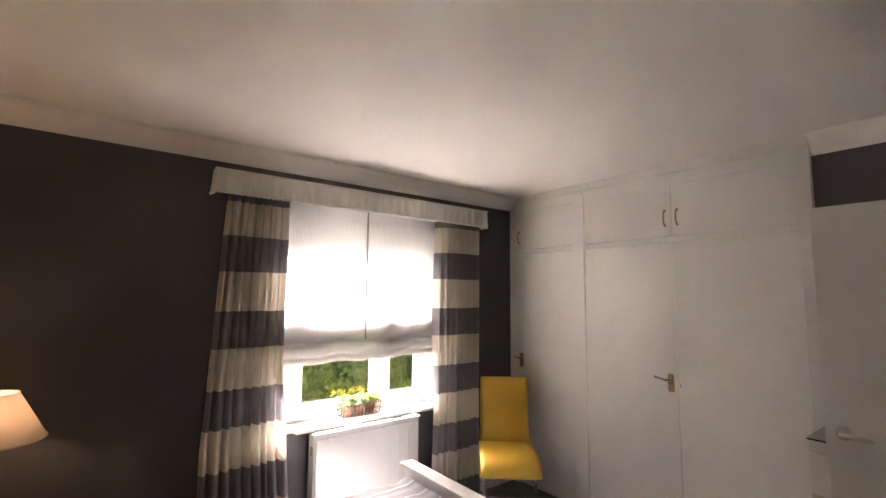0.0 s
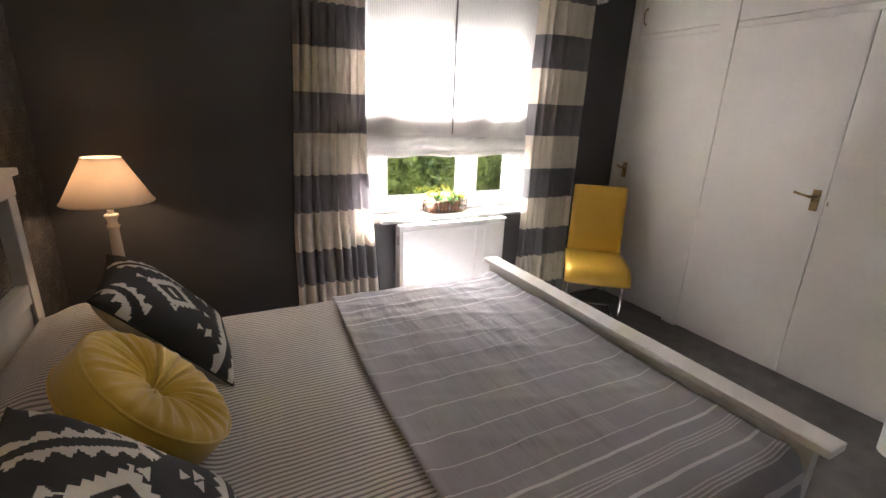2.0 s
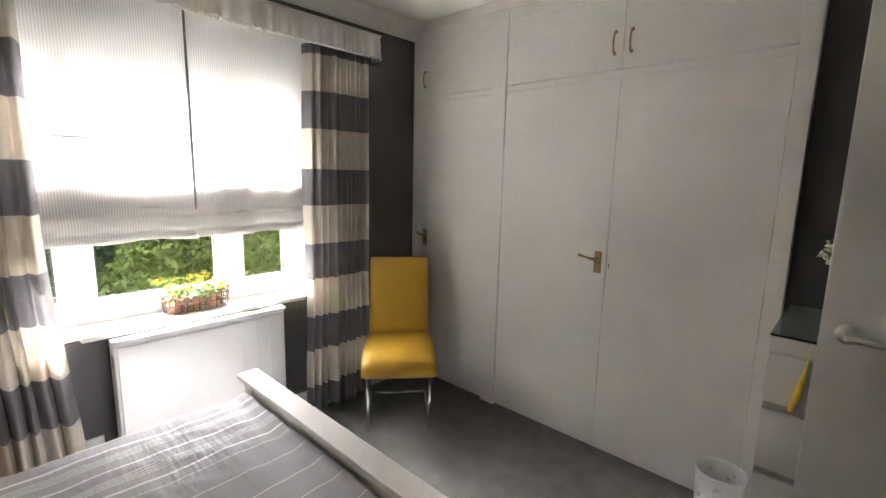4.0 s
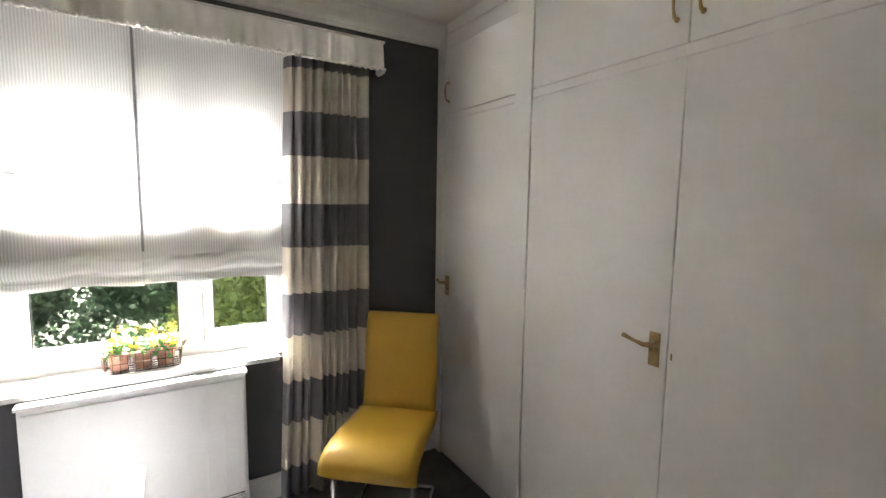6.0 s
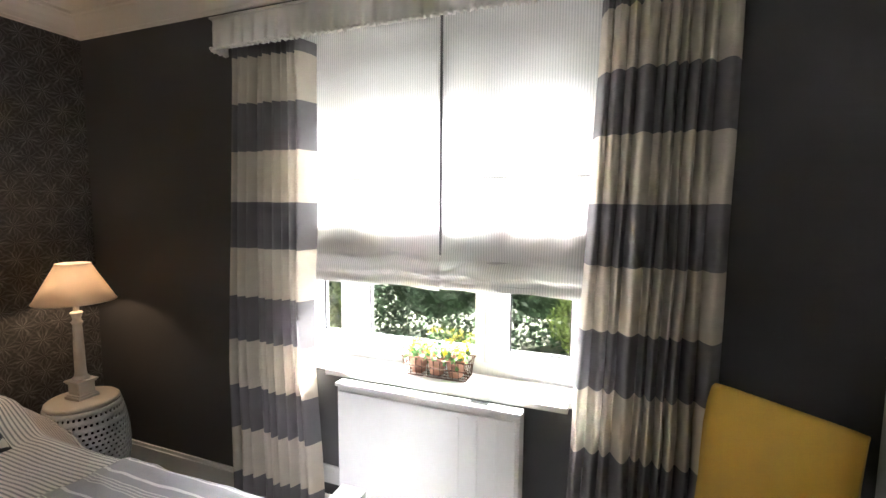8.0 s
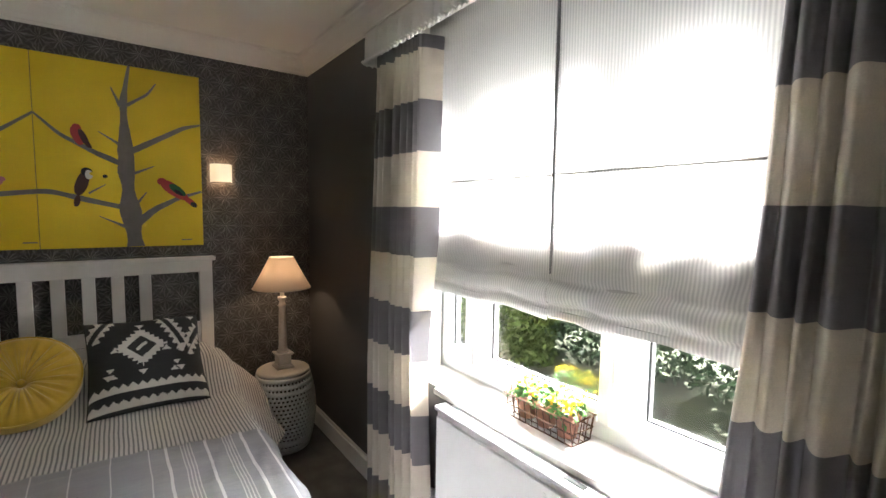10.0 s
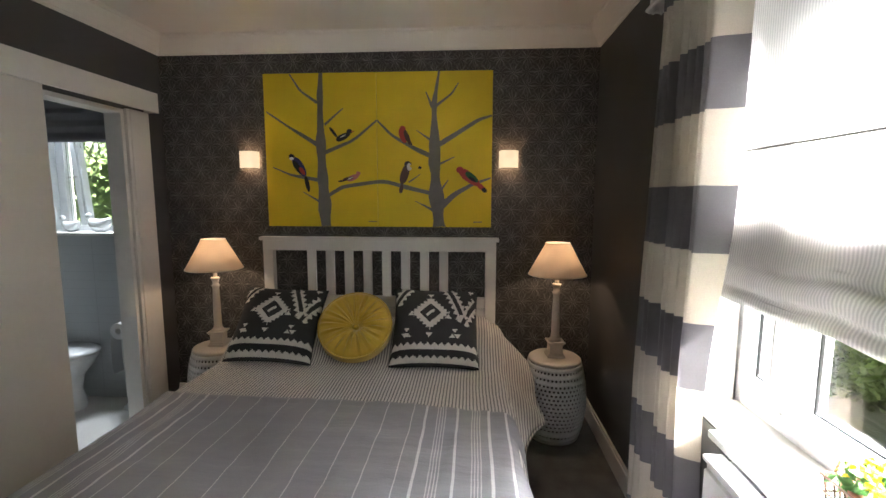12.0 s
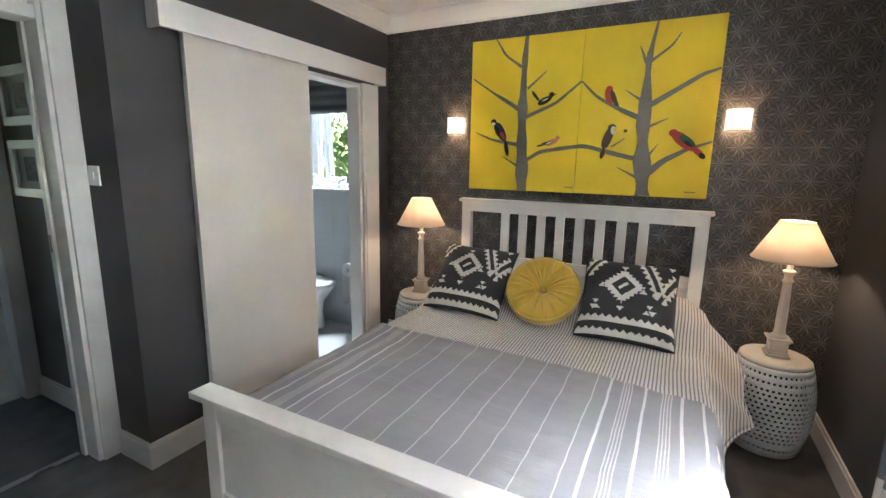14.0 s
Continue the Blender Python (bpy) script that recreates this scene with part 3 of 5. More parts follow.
def entrance_door():
    d = tagged(new("door_1"), "white flat bedroom door standing wide open", "door", kind="structure")
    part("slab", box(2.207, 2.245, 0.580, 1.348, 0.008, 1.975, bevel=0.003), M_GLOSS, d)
    bm = bmesh.new()
    r = lathe([(0, 0), (0.026, 0), (0.026, 0.007), (0.010, 0.010), (0.010, 0.045), (0, 0.045)], 20)
    r.transform(Matrix.Translation((2.2065, 1.292, 1.105)) @ Matrix.Rotation(radians(-90), 4, 'Y'))
    part("rose", r, M_STEEL, d, "round steel rose", True)
    part("lever", tube([(2.165, 1.292, 1.105), (2.157, 1.286, 1.105), (2.157, 1.25, 1.104), (2.160, 1.200, 1.101)], [0.009, 0.010, 0.008, 0.006], 10), M_STEEL, d, "brushed steel lever", True)
    for z in (0.25, 1.75):
        part("hinge", tube([(2.212, 0.578, z - 0.05), (2.212, 0.578, z + 0.05)], 0.006, 8), M_STEEL, d)


entrance_door()

# ---- hall and far room ----
struct("floor_hall", box(1.0, 3.2, -0.50, 0.42, -0.10, -0.002), M_CARPET, "dark grey hall carpet", "carpet")
struct("floor_far_room", box(0.6, 3.4, -3.0, -0.50, -0.10, -0.004), plain("beige_carpet", (0.46, 0.42, 0.37), 0.95, relief=0.4), "pale beige carpet of the next room", "carpet")
struct("wall_hall_side", box(1.16, 1.262, -0.45, 0.42, 0, ZC), M_HALL, "warm grey hall wall", "wall")
struct("wall_hall_far_side", box(2.7, 2.8, -0.45, 0.42, 0, ZC), M_HALL, "warm grey hall wall", "wall")
bm = bmesh.new()
add_box(bm, 1.16, 1.32, -0.55, -0.45, 0, ZC)
add_box(bm, 2.10, 2.8, -0.55, -0.45, 0, ZC)
add_box(bm, 1.32, 2.10, -0.55, -0.45, 2.02, ZC)
struct("wall_hall_end", bm, M_HALL, "grey hall end wall with a doorway", "wall")
bm = bmesh.new()
for x0, x1 in ((1.2625, 1.348), (2.075, 2.16)):
    add_box(bm, x0, x1, -0.565, -0.432, 0, 2.06, bevel=0.004)
add_box(bm, 1.348, 2.075, -0.565, -0.432, 1.99, 2.06, bevel=0.004)
struct("door_frame_hall", bm, M_TRIM, "white painted door frame at the hall's end", "door frame")
struct("ceiling_hall", box(0.6, 3.4, -3.0, 0.42, ZC - 0.05, ZC - 0.001), M_CEIL, "white hall ceiling", "ceiling")
bm = bmesh.new()
add_box(bm, 0.5, 0.6, -3.0, -0.55, 0, ZC)
add_box(bm, 3.4, 3.5, -3.0, -0.55, 0, ZC)
add_box(bm, 0.5, 1.2, -3.1, -3.0, 0, ZC)
add_box(bm, 2.6, 3.5, -3.1, -3.0, 0, ZC)
add_box(bm, 1.2, 2.6, -3.1, -3.0, 0, 0.9)
add_box(bm, 1.2, 2.6, -3.1, -3.0, 2.1, ZC)
struct("wall_far_room", bm, M_FARWALL, "blue-grey walls of the next room with a window", "wall")
skirting("baseboard_hall", 1.262, 1.280, -0.43, 0.42)
struct("door_strike", box(1.4525, 1.4545, 0.44, 0.46, 1.02, 1.10, bevel=0.001), M_BRASS, "brass strike plate on the door frame", "strike plate")
struct("threshold_bar", box(1.456, 2.20, 0.405, 0.435, 0.0, 0.006, bevel=0.002), M_STEEL, "metal carpet threshold bar", "threshold")


def hall_frame(z0, z1):
    f = thing("picture_frame", "white framed small grey print on the hall wall", "picture frame", "hall pictures")
    y0, y1, x = -0.305, 0.060, 1.263
    bm = bmesh.new()
    t = 0.045
    for a in ((y0, y1, z0, z0 + t), (y0, y1, z1 - t, z1), (y0, y0 + t, z0 + t, z1 - t), (y1 - t, y1, z0 + t, z1 - t)):
        add_box(bm, x, x + 0.030, a[0], a[1], a[2], a[3], bevel=0.004)
    part("frame", bm, M_TRIM, f)
    part("mount", box(x, x + 0.010, y0 + t, y1 - t, z0 + t, z1 - t), M_PAPERART, f)
    part("print", box(x + 0.010, x + 0.012, y0 + 0.12, y1 - 0.12, z0 + 0.085, z1 - 0.085), M_GREYART, f)


hall_frame(1.600, 1.893)
hall_frame(1.228, 1.525)

# ---- ensuite ----
struct("floor_ensuite", box(-0.63, 1.26, -0.35, 0.74, -0.10, 0.002), M_VINYL, "pale tiled ensuite floor", "floor")
struct("threshold_ensuite", box(-0.262, 0.493, 0.741, 0.839, 0.0, 0.012, bevel=0.003), M_TRIM, "white door threshold", "threshold")
bm = bmesh.new()
for y0, y1, z0, z1 in ((-0.45, -0.12, -0.1, ZC), (0.505, 0.74, -0.1, ZC), (-0.12, 0.505, -0.1, 1.185), (-0.12, 0.505, 2.14, ZC)):
    add_box(bm, -0.93, XH, y0, y1, z0, z1)
struct("wall_ensuite_window", bm, M_TILE, "white tiled ensuite wall under the window", "wall")
struct("wall_ensuite_back", box(-0.93, 1.16, -0.45, -0.35, -0.1, ZC), M_TILE, "white tiled ensuite back wall", "wall")


def ensuite_window():
    w = tagged(new("window_2"), "white plastic ensuite window standing ajar", "window", kind="structure")
    bm = bmesh.new()
    for y0, y1, z0, z1 in ((-0.12, -0.06, 1.187, 2.138), (0.445, 0.503, 1.187, 2.138), (-0.06, 0.445, 1.187, 1.25), (-0.06, 0.445, 2.08, 2.138)):
        add_box(bm, -0.86, -0.80, y0, y1, z0, z1, bevel=0.003)
    part("window_frame", bm, M_UPVC, w)
    bm = bmesh.new()
    for y0, y1 in ((-0.01, 0.03), (0.045, 0.055)):
        add_box(bm, -0.858, -0.802, y0, y1, 1.252, 2.078, bevel=0.003)
    for q in bm.verts:
        q.co.y += 0.075 * (2.08 - q.co.z) - 0.02
    part("sash", bm, M_UPVC, w, "edge of the opened sash")
    for y0, y1 in ((-0.06, 0.02), (0.055, 0.445)):
        p = part("pane", box(-0.833, -0.827, y0, y1, 1.25, 2.08), M_GLASS, w)
        p.visible_shadow = False
    part("window_stay", tube([(-0.795, -0.03, 1.60), (-0.77, 0.0, 1.60), (-0.77, 0.06, 1.605)], 0.005, 6), M_STEEL, w)
    part("window_sill", box(-0.80, -0.60, -0.12, 0.503, 1.188, 1.210, bevel=0.004), M_TRIM, w)


ensuite_window()
bl = thing("ensuite_blind", "grey folded roman blind above the ensuite window", "blind")
part("cloth", sheet(4, 20, lambda u, v: (-0.655 + 0.012 * math.sin(v * 22), -0.10 + 0.60 * u, 2.13 - 0.29 * v)), M_BLINDGREY, bl)
thick(bl.children[0], 0.006)
part("headrail", box(-0.675, -0.64, -0.10, 0.50, 2.11, 2.138), M_TRIM, bl)


def hen(y, s, tall):
    """A plain white pottery bird."""
    bm = bmesh.new()
    bmesh.ops.create_uvsphere(bm, u_segments=20, v_segments=12, radius=1.0)
    for v in bm.verts:
        x, yy, z = v.co
        lift = 0.55 * max(0, yy) ** 2 + 0.45 * max(0, -yy) ** 2
        v.co = Vector((x * 0.55, yy * 1.0, max(z * 0.62, -0.5) + lift))
    bmesh.ops.create_uvsphere(bm, u_segments=12, v_segments=8, radius=0.27, matrix=Matrix.Translation((0, -0.95, 0.85 * tall)))
    bmesh.ops.create_cone(bm, segments=8, radius1=0.1, radius2=0.01, depth=0.22, matrix=Matrix.Translation((0, -1.28, 0.83 * tall)) @ Matrix.Rotation(radians(90), 4, 'X'))
    bm.transform(Matrix.Translation((-0.70, y, 1.210 + 0.5 * s)) @ Matrix.Diagonal((s, s, s, 1)))
    tagged(finish(bm, "pottery_bird", M_CERAMIC, None, True), "white glazed pottery bird on the ensuite sill", "ornament", "pottery birds")


hen(0.05, 0.065, 1.25)
hen(0.27, 0.085, 1.0)


def toilet():
    t = thing("toilet", "white ceramic toilet with the lid down", "toilet")
    cx, cy = -0.44, 0.13
    bm = bmesh.new()
    prof = [(0.10, 0.0), (0.105, 0.03), (0.085, 0.14), (0.10, 0.24), (0.155, 0.33), (0.175, 0.375), (0.170, 0.395), (0, 0.395)]
    lathe(prof, 28, bm=bm)
    for v in bm.verts:
        v.co.y *= 1.35
        v.co.x += cx
        v.co.y += cy
    part("pan", bm, M_CERAMIC, t, "", True)
    bm = lathe([(0.0, 0.397), (0.178, 0.397), (0.182, 0.405), (0.182, 0.418), (0.15, 0.430), (0, 0.434)], 28)
    for v in bm.verts:
        v.co.y *= 1.38
        v.co.x += cx
        v.co.y += cy
    part("lid", bm, M_CERAMIC, t, "", True)
    part("cistern", box(cx - 0.19, cx + 0.19, -0.345, -0.15, 0.40, 0.80, bevel=0.02), M_CERAMIC, t)
    part("cistern_lid", box(cx - 0.20, cx + 0.20, -0.348, -0.14, 0.802, 0.835, bevel=0.01), M_CERAMIC, t)
    part("pedestal", box(cx - 0.09, cx + 0.09, -0.345, 0.02, 0.003, 0.37, bevel=0.03), M_CERAMIC, t)
    return t


toilet()
rs = thing("toilet_roll_stand", "white paper roll on a slim chrome floor stand", "roll holder")
part("post", tube([(-0.50, 0.60, 0.012), (-0.50, 0.60, 0.60), (-0.49, 0.60, 0.62), (-0.43, 0.60, 0.62)], 0.006, 8), M_CHROME, rs)
part("foot", lathe([(0, 0.003), (0.075, 0.003), (0.075, 0.012), (0, 0.014)], 24, -0.50, 0.60), M_CHROME, rs)
bm = lathe([(0.020, 0.0), (0.055, 0.0), (0.055, 0.10), (0.020, 0.10), (0.020, 0.0)], 24)
bm.transform(Matrix.Translation((-0.49, 0.60, 0.575)) @ Matrix.Rotation(radians(90), 4, 'Y'))
part("paper_roll", bm, M_PAPERROLL, rs)
bm = sheet(1, 10, lambda u, v: (-0.48 + 0.09 * u, 0.545 - 0.006 * math.sin(3 * v), 0.575 - 0.30 * v))
part("loose_paper", bm, M_PAPERROLL, rs)


# ---- curtains, pelmet, blinds ----
def curtain(xl, xr, pleats, seed, inner):
    """A gathered curtain; inner is 0 or 1, the side whose edge is tucked towards the window."""
    c = thing("curtain", "cream and grey banded lined curtain, drawn back", "curtain", "window curtains")
    rnd = random.Random(seed)
    ph = [rnd.uniform(0, 6.28) for _ in range(pleats)]
    wid = [rnd.uniform(0.55, 1.5) for _ in range(pleats)]
    deep = [rnd.uniform(0.6, 1.25) for _ in range(pleats)]
    tot = sum(wid)

    def f(u, v):
        z = 2.205 - 2.180 * v
        a, b = xl(v), xr(v)
        acc, k = 0.0, 0
        while k < pleats - 1 and acc + wid[k] / tot < u:
            acc += wid[k] / tot
            k += 1
        local = min(1.0, max(0.0, (u - acc) / (wid[k] / tot)))
        fold = math.sin(local * math.pi) ** 1.0
        amp = (0.050 + 0.010 * v + 0.006 * math.sin(ph[k] + 3 * v)) * deep[k]
        y = 3.690 - 0.016 * v - amp * fold + 0.004 * math.sin(5 * v + ph[k]) * fold
        x = a + (b - a) * u + 0.007 * math.sin(4 * v + ph[k]) * (0.2 + v) * fold + 0.004 * wob(u * 3, v * 4, seed, 1.5)
        side = u if inner else 1 - u
        y += 0.062 * smooth_step(0.86, 1.0, side) * smooth_step(0.72, 1.50, z)
        y += max(0, 1 - v * 14) * 0.006 * math.sin(u * pleats * 19)
        zz = z - (0.010 * math.sin(ph[k]) if v > 0.98 else 0) - 0.006 * wob(u * 4, v, seed)
        return (x, y, zz)

    part("cloth", sheet(pleats * 18, 64, f), M_CURTAIN, c, "", True)
    return c


curtain(lambda v: 0.525 - 0.070 * min(1.0, 1.5 * v), lambda v: 0.908 + 0.060 * smooth_step(0.45, 1.0, v), 9, 3, 1)
curtain(lambda v: 2.108 - 0.072 * v, lambda v: 2.520 - 0.005 * v, 10, 8, 0)


def pelmet():
    p = thing("pelmet", "white gathered fabric pelmet with a frilled lower edge", "pelmet")
    x0, x1, yf, z0, z1 = 0.447, 2.572, 3.622, 2.186, 2.330
    part("board", box(x0 + 0.006, x1 - 0.006, yf + 0.006, 3.718, z1 - 0.016, z1), M_TRIM, p)
    length = (x1 - x0) + 2 * (3.715 - yf)

    def at(s):
        d = 3.715 - yf
        if s < d:
            return x0, 3.715 - s, (-1, 0)
        if s > length - d:
            return x1, yf + (s - (length - d)), (1, 0)
        return x0 + (s - d), yf, (0, -1)

    def f(u, v):
        s = u * length
        x, y, n = at(s)
        g = 0.0075 * math.sin(s * 95 + 2.5 * wob(s, 0, 0, 7)) * (0.25 + v) + 0.004 * wob(s, v, 1, 20)
        lean = 0.006 * v
        z = z1 - (z1 - z0) * v + (0.0018 * math.sin(s * 210) if v > 0.95 else 0)
        return (x + n[0] * (g + lean), y + n[1] * (g + lean), z)

    ob = part("valance", sheet(520, 9, f), M_PELMET, p, "", True)
    thick(ob, 0.004, 1.0)
    pts = []
    n = 520
    for i in range(n + 1):
        s = i / n * length
        x, y, nn = at(s)
        pts.append((x + nn[0] * 0.010, y + nn[1] * 0.010, z0 + 0.003 + 0.0045 * math.sin(s * 210)))
    part("braid", tube(pts, [0.0068 + 0.0034 * math.sin(i * 1.9) for i in range(n + 1)], 6), M_PELMET, p, "twisted white braid edge", True)
    pts = [(x0, 3.7, z1 - 0.006), (x0 - 0.006, yf - 0.006, z1 - 0.006), (x1 + 0.006, yf - 0.006, z1 - 0.006), (x1, 3.7, z1 - 0.006)]
    part("top_cord", tube(pts, 0.006, 6), M_PELMET, p)


pelmet()


def roman_blind(x0, x1, seed, wrinkle):
    b = thing("roman_blind", "pale ribbed roman blind, half drawn down and lit from behind", "blind", "window blinds")
    prof = [(3.770, 2.285), (3.770, 1.90), (3.769, 1.70), (3.767, 1.616), (3.762, 1.608), (3.767, 1.600), (3.770, 1.45), (3.767, 1.33), (3.760, 1.285), (3.764, 1.268), (3.746, 1.250), (3.738, 1.228), (3.742, 1.206), (3.760, 1.194), (3.761, 1.188), (3.754, 1.174), (3.752, 1.158), (3.754, 1.146)]
    ts = [0.0]
    for a, c in zip(prof, prof[1:]):
        ts.append(ts[-1] + math.hypot(a[0] - c[0], a[1] - c[1]))

    def f(u, v):
        s = v * ts[-1]
        k = 0
        while k < len(ts) - 2 and ts[k + 1] < s:
            k += 1
        w = (s - ts[k]) / (ts[k + 1] - ts[k])
        y = prof[k][0] * (1 - w) + prof[k + 1][0] * w
        z = prof[k][1] * (1 - w) + prof[k + 1][1] * w
        x = x0 + (x1 - x0) * u
        low = max(0.0, min(1.0, (1.55 - z) / 0.3))
        y += 0.004 * wob(x * 2.2, z * 1.5, seed, 2) + wrinkle * low * 0.024 * wob(x * 1.5 + z * 1.8, z * 5 - x * 3.5, seed, 2.2)
        if z < 1.30:
            z += 0.010 * wob(x, 0, seed + 3, 5) * (1 + wrinkle)
        return (x, y, z)

    part("cloth", sheet(90, 130, f), M_BLIND, b, "", True)
    for dy, top in ((0.012, 1.41), (0.020, 1.40), (0.028, 1.39)):
        part("fold_layer", sheet(10, 12, lambda u, v: (x0 + 0.004 + (x1 - x0 - 0.008) * u, 3.772 + dy + 0.002 * math.sin(9 * v), top - (top - 1.165) * v)), M_FOLD, b)
    part("batten", tube([(x0 + 0.01, 3.765, 1.608), (x1 - 0.01, 3.765, 1.608)], 0.0032, 6), M_FOLD, b, "rod in a stitched pocket")
    part("bottom_bar", box(x0 + 0.005, x1 - 0.005, 3.757, 3.767, 1.152, 1.175), M_BLIND, b)
    part("headrail", box(x0, x1, 3.774, 3.806, 2.235, 2.283), M_UPVC, b)
    # grey strip colours in the dark gap where the two blinds meet
    part("side_binding", box(x1 - 0.004 if seed == 1 else x0, x1 if seed == 1 else x0 + 0.004, 3.760, 3.766, 1.29, 2.275), M_BLINDGREY, b, "grey strip painted as the dark gap between the blinds")


roman_blind(0.785, 1.5025, 1, 0.45)
roman_blind(1.5035, 2.150, 2, 1.25)


# added backing that stops light at the join, so its line stays dark
tagged(finish(box(1.491, 1.515, 3.792, 3.795, 1.16, 2.28), "blind_cord_cover", M_BLINDGREY), "added dark strip that keeps the join of the blinds dark", "cord cover")


# ---- storage heater ----
def heater():
    h = thing("storage_heater", "white slim storage heater under the window sill", "heater")
    x0, x1, y0, y1 = 1.084, 1.880, 3.606, 3.706
    part("casing", box(x0, x1, y0 + 0.012, y1, 0.075, 0.718, bevel=0.008), M_HEATER, h)
    part("front_panel", box(x0 + 0.012, x1 - 0.012, y0, y0 + 0.014, 0.150, 0.700, bevel=0.004), M_HEATER, h)
    bm = bmesh.new()
    for i in range(3):
        add_box(bm, x1 - 0.245 + i * 0.075, x1 - 0.235 + i * 0.075, y0 - 0.003, y0 + 0.002, 0.155, 0.68, bevel=0.001)
    part("panel_ridge", bm, M_HEATER, h)
    part("top_cap", box(x0 - 0.006, x1 + 0.006, y0 + 0.002, y1 - 0.040, 0.7185, 0.7345, bevel=0.005), M_HEATER, h)
    # near-black strip paints the shade behind the grille slats
    part("grille_back", box(x0 + 0.02, x1 - 0.02, y0 + 0.010, y0 + 0.0125, 0.088, 0.142), M_DARK, h)
    for i in range(4):
        z = 0.092 + i * 0.013
        part("grille_slat", box(x0 + 0.02, x1 - 0.02, y0 + 0.002, y0 + 0.010, z, z + 0.007, bevel=0.001), M_HEATER, h)
    for x in (x0 + 0.12, x1 - 0.16):
        part("foot", box(x, x + 0.05, y0 + 0.02, y1 - 0.02, 0.0, 0.076, bevel=0.004), M_HEATER, h)
    # vent slots are near-black bars, their inner shade put into colour
    bm = bmesh.new()
    for i in range(5):
        add_box(bm, x0 - 0.001, x0 + 0.001, y0 + 0.03, y0 + 0.06, 0.60 + i * 0.012, 0.606 + i * 0.012)
    part("side_vent", bm, M_DARK, h)
    part("control_cover", box(x1 - 0.20, x1 - 0.13, y0 + 0.03, y0 + 0.05, 0.7345, 0.737), M_DARK, h)


heater()
so = thing("wall_socket", "white double wall socket low on the grey wall", "socket")
part("plate", box(0.915, 1.035, 3.705, 3.7195, 0.19, 0.275, bevel=0.004), M_SWITCH, so)
for x in (0.95, 1.0):
    part("rocker", box(x - 0.006, x + 0.006, 3.702, 3.7055, 0.245, 0.262, bevel=0.001), M_SWITCH, so)
sw = thing("light_switch", "white single light switch on the grey wall", "switch")
part("plate", box(1.3365, 1.345, 0.606, 0.692, 1.322, 1.408, bevel=0.003), M_SWITCH, sw)
part("rocker", box(1.345, 1.350, 0.641, 0.657, 1.349, 1.381, bevel=0.002), M_SWITCH, sw)


# ---- bed ----
def bed():
    b = thing("bed", "white painted wooden bed frame with slatted headboard", "bed")
    yl, yr = 1.535, 3.096
    xh0, xh1 = -0.590, -0.545
    for y in (yl + 0.005, yr - 0.075):
        part("head_post", box(xh0, xh1, y, y + 0.070, 0, 1.158, bevel=0.004), M_BED, b)
    part("head_cap", box(xh0 - 0.014, xh1 + 0.018, yl - 0.012, yr + 0.012, 1.176, 1.200, bevel=0.004), M_BED, b)
    part("head_top_rail", box(xh0 + 0.002, xh1 + 0.004, yl + 0.006, yr - 0.006, 1.110, 1.1755, bevel=0.003), M_BED, b)
    part("head_mid_rail", box(xh0 + 0.004, xh1 - 0.004, yl + 0.076, yr - 0.076, 0.735, 0.805, bevel=0.003), M_BED, b)
    part("head_panel", box(xh0 + 0.010, xh1 - 0.012, yl + 0.076, yr - 0.076, 0.30, 0.728, bevel=0.004), M_BED, b)
    for i in range(8):
        y = 1.865 + 0.1264 * i
        part("slat", box(xh0 + 0.012, xh1 - 0.010, y - 0.029, y + 0.029, 0.8055, 1.1095, bevel=0.003), M_BED, b)
    xf0, xf1 = 1.440, 1.485
    for y in (1.492, 3.055):
        part("foot_post", box(xf0, xf1, y, y + 0.070, 0, 0.608, bevel=0.004), M_BED, b)
    part("foot_cap", box(xf0 - 0.020, xf1 + 0.022, 1.452, 3.150, 0.609, 0.634, bevel=0.004), M_BED, b)
    part("foot_top_rail", box(xf0 + 0.003, xf1 - 0.003, 1.5625, 3.0545, 0.535, 0.6085, bevel=0.003), M_BED, b)
    part("foot_low_rail", box(xf0 + 0.003, xf1 - 0.003, 1.5625, 3.0545, 0.16, 0.25, bevel=0.003), M_BED, b)
    part("foot_stile", box(xf0 + 0.003, xf1 - 0.003, 2.275, 2.345, 0.2505, 0.5345, bevel=0.003), M_BED, b)
    for y0, y1 in ((1.563, 2.2745), (2.3455, 3.054)):
        part("foot_panel", box(xf0 + 0.014, xf1 - 0.014, y0, y1, 0.2505, 0.5345), M_BED, b)
    for y in (1.515, 3.080):
        part("side_rail", box(xh1, xf0, y, y + 0.025, 0.18, 0.33, bevel=0.003), M_BED, b)
    m = tagged(finish(box(-0.535, 1.425, 1.545, 3.075, 0.22, 0.50, bevel=0.05, segs=4), "mattress", M_MATTRESS, None, True), "white mattress under the bedding", "mattress")
    return b


bed()


def bed_top(x, y):
    """Height of the made bed: flat, with the pillows raised under the cover."""
    z = 0.545
    lump = smooth_step(0.02, -0.22, x) * (1 - 0.25 * smooth_step(-0.40, -0.54, x))
    side = 1 - smooth_step(0.70, 0.82, abs(y - 2.31))
    mid = 1 - 0.35 * math.exp(-((y - 2.31) / 0.09) ** 2)
    z += 0.165 * lump * (0.25 + 0.75 * side) * mid
    z += 0.010 * wob(x, y, 0, 2.2) + 0.005 * wob(x, y, 3, 7)
    z += 0.012 * math.exp(-((x - 0.12) / 0.05) ** 2) * wob(x * 0.3, y, 5, 4)
    return z


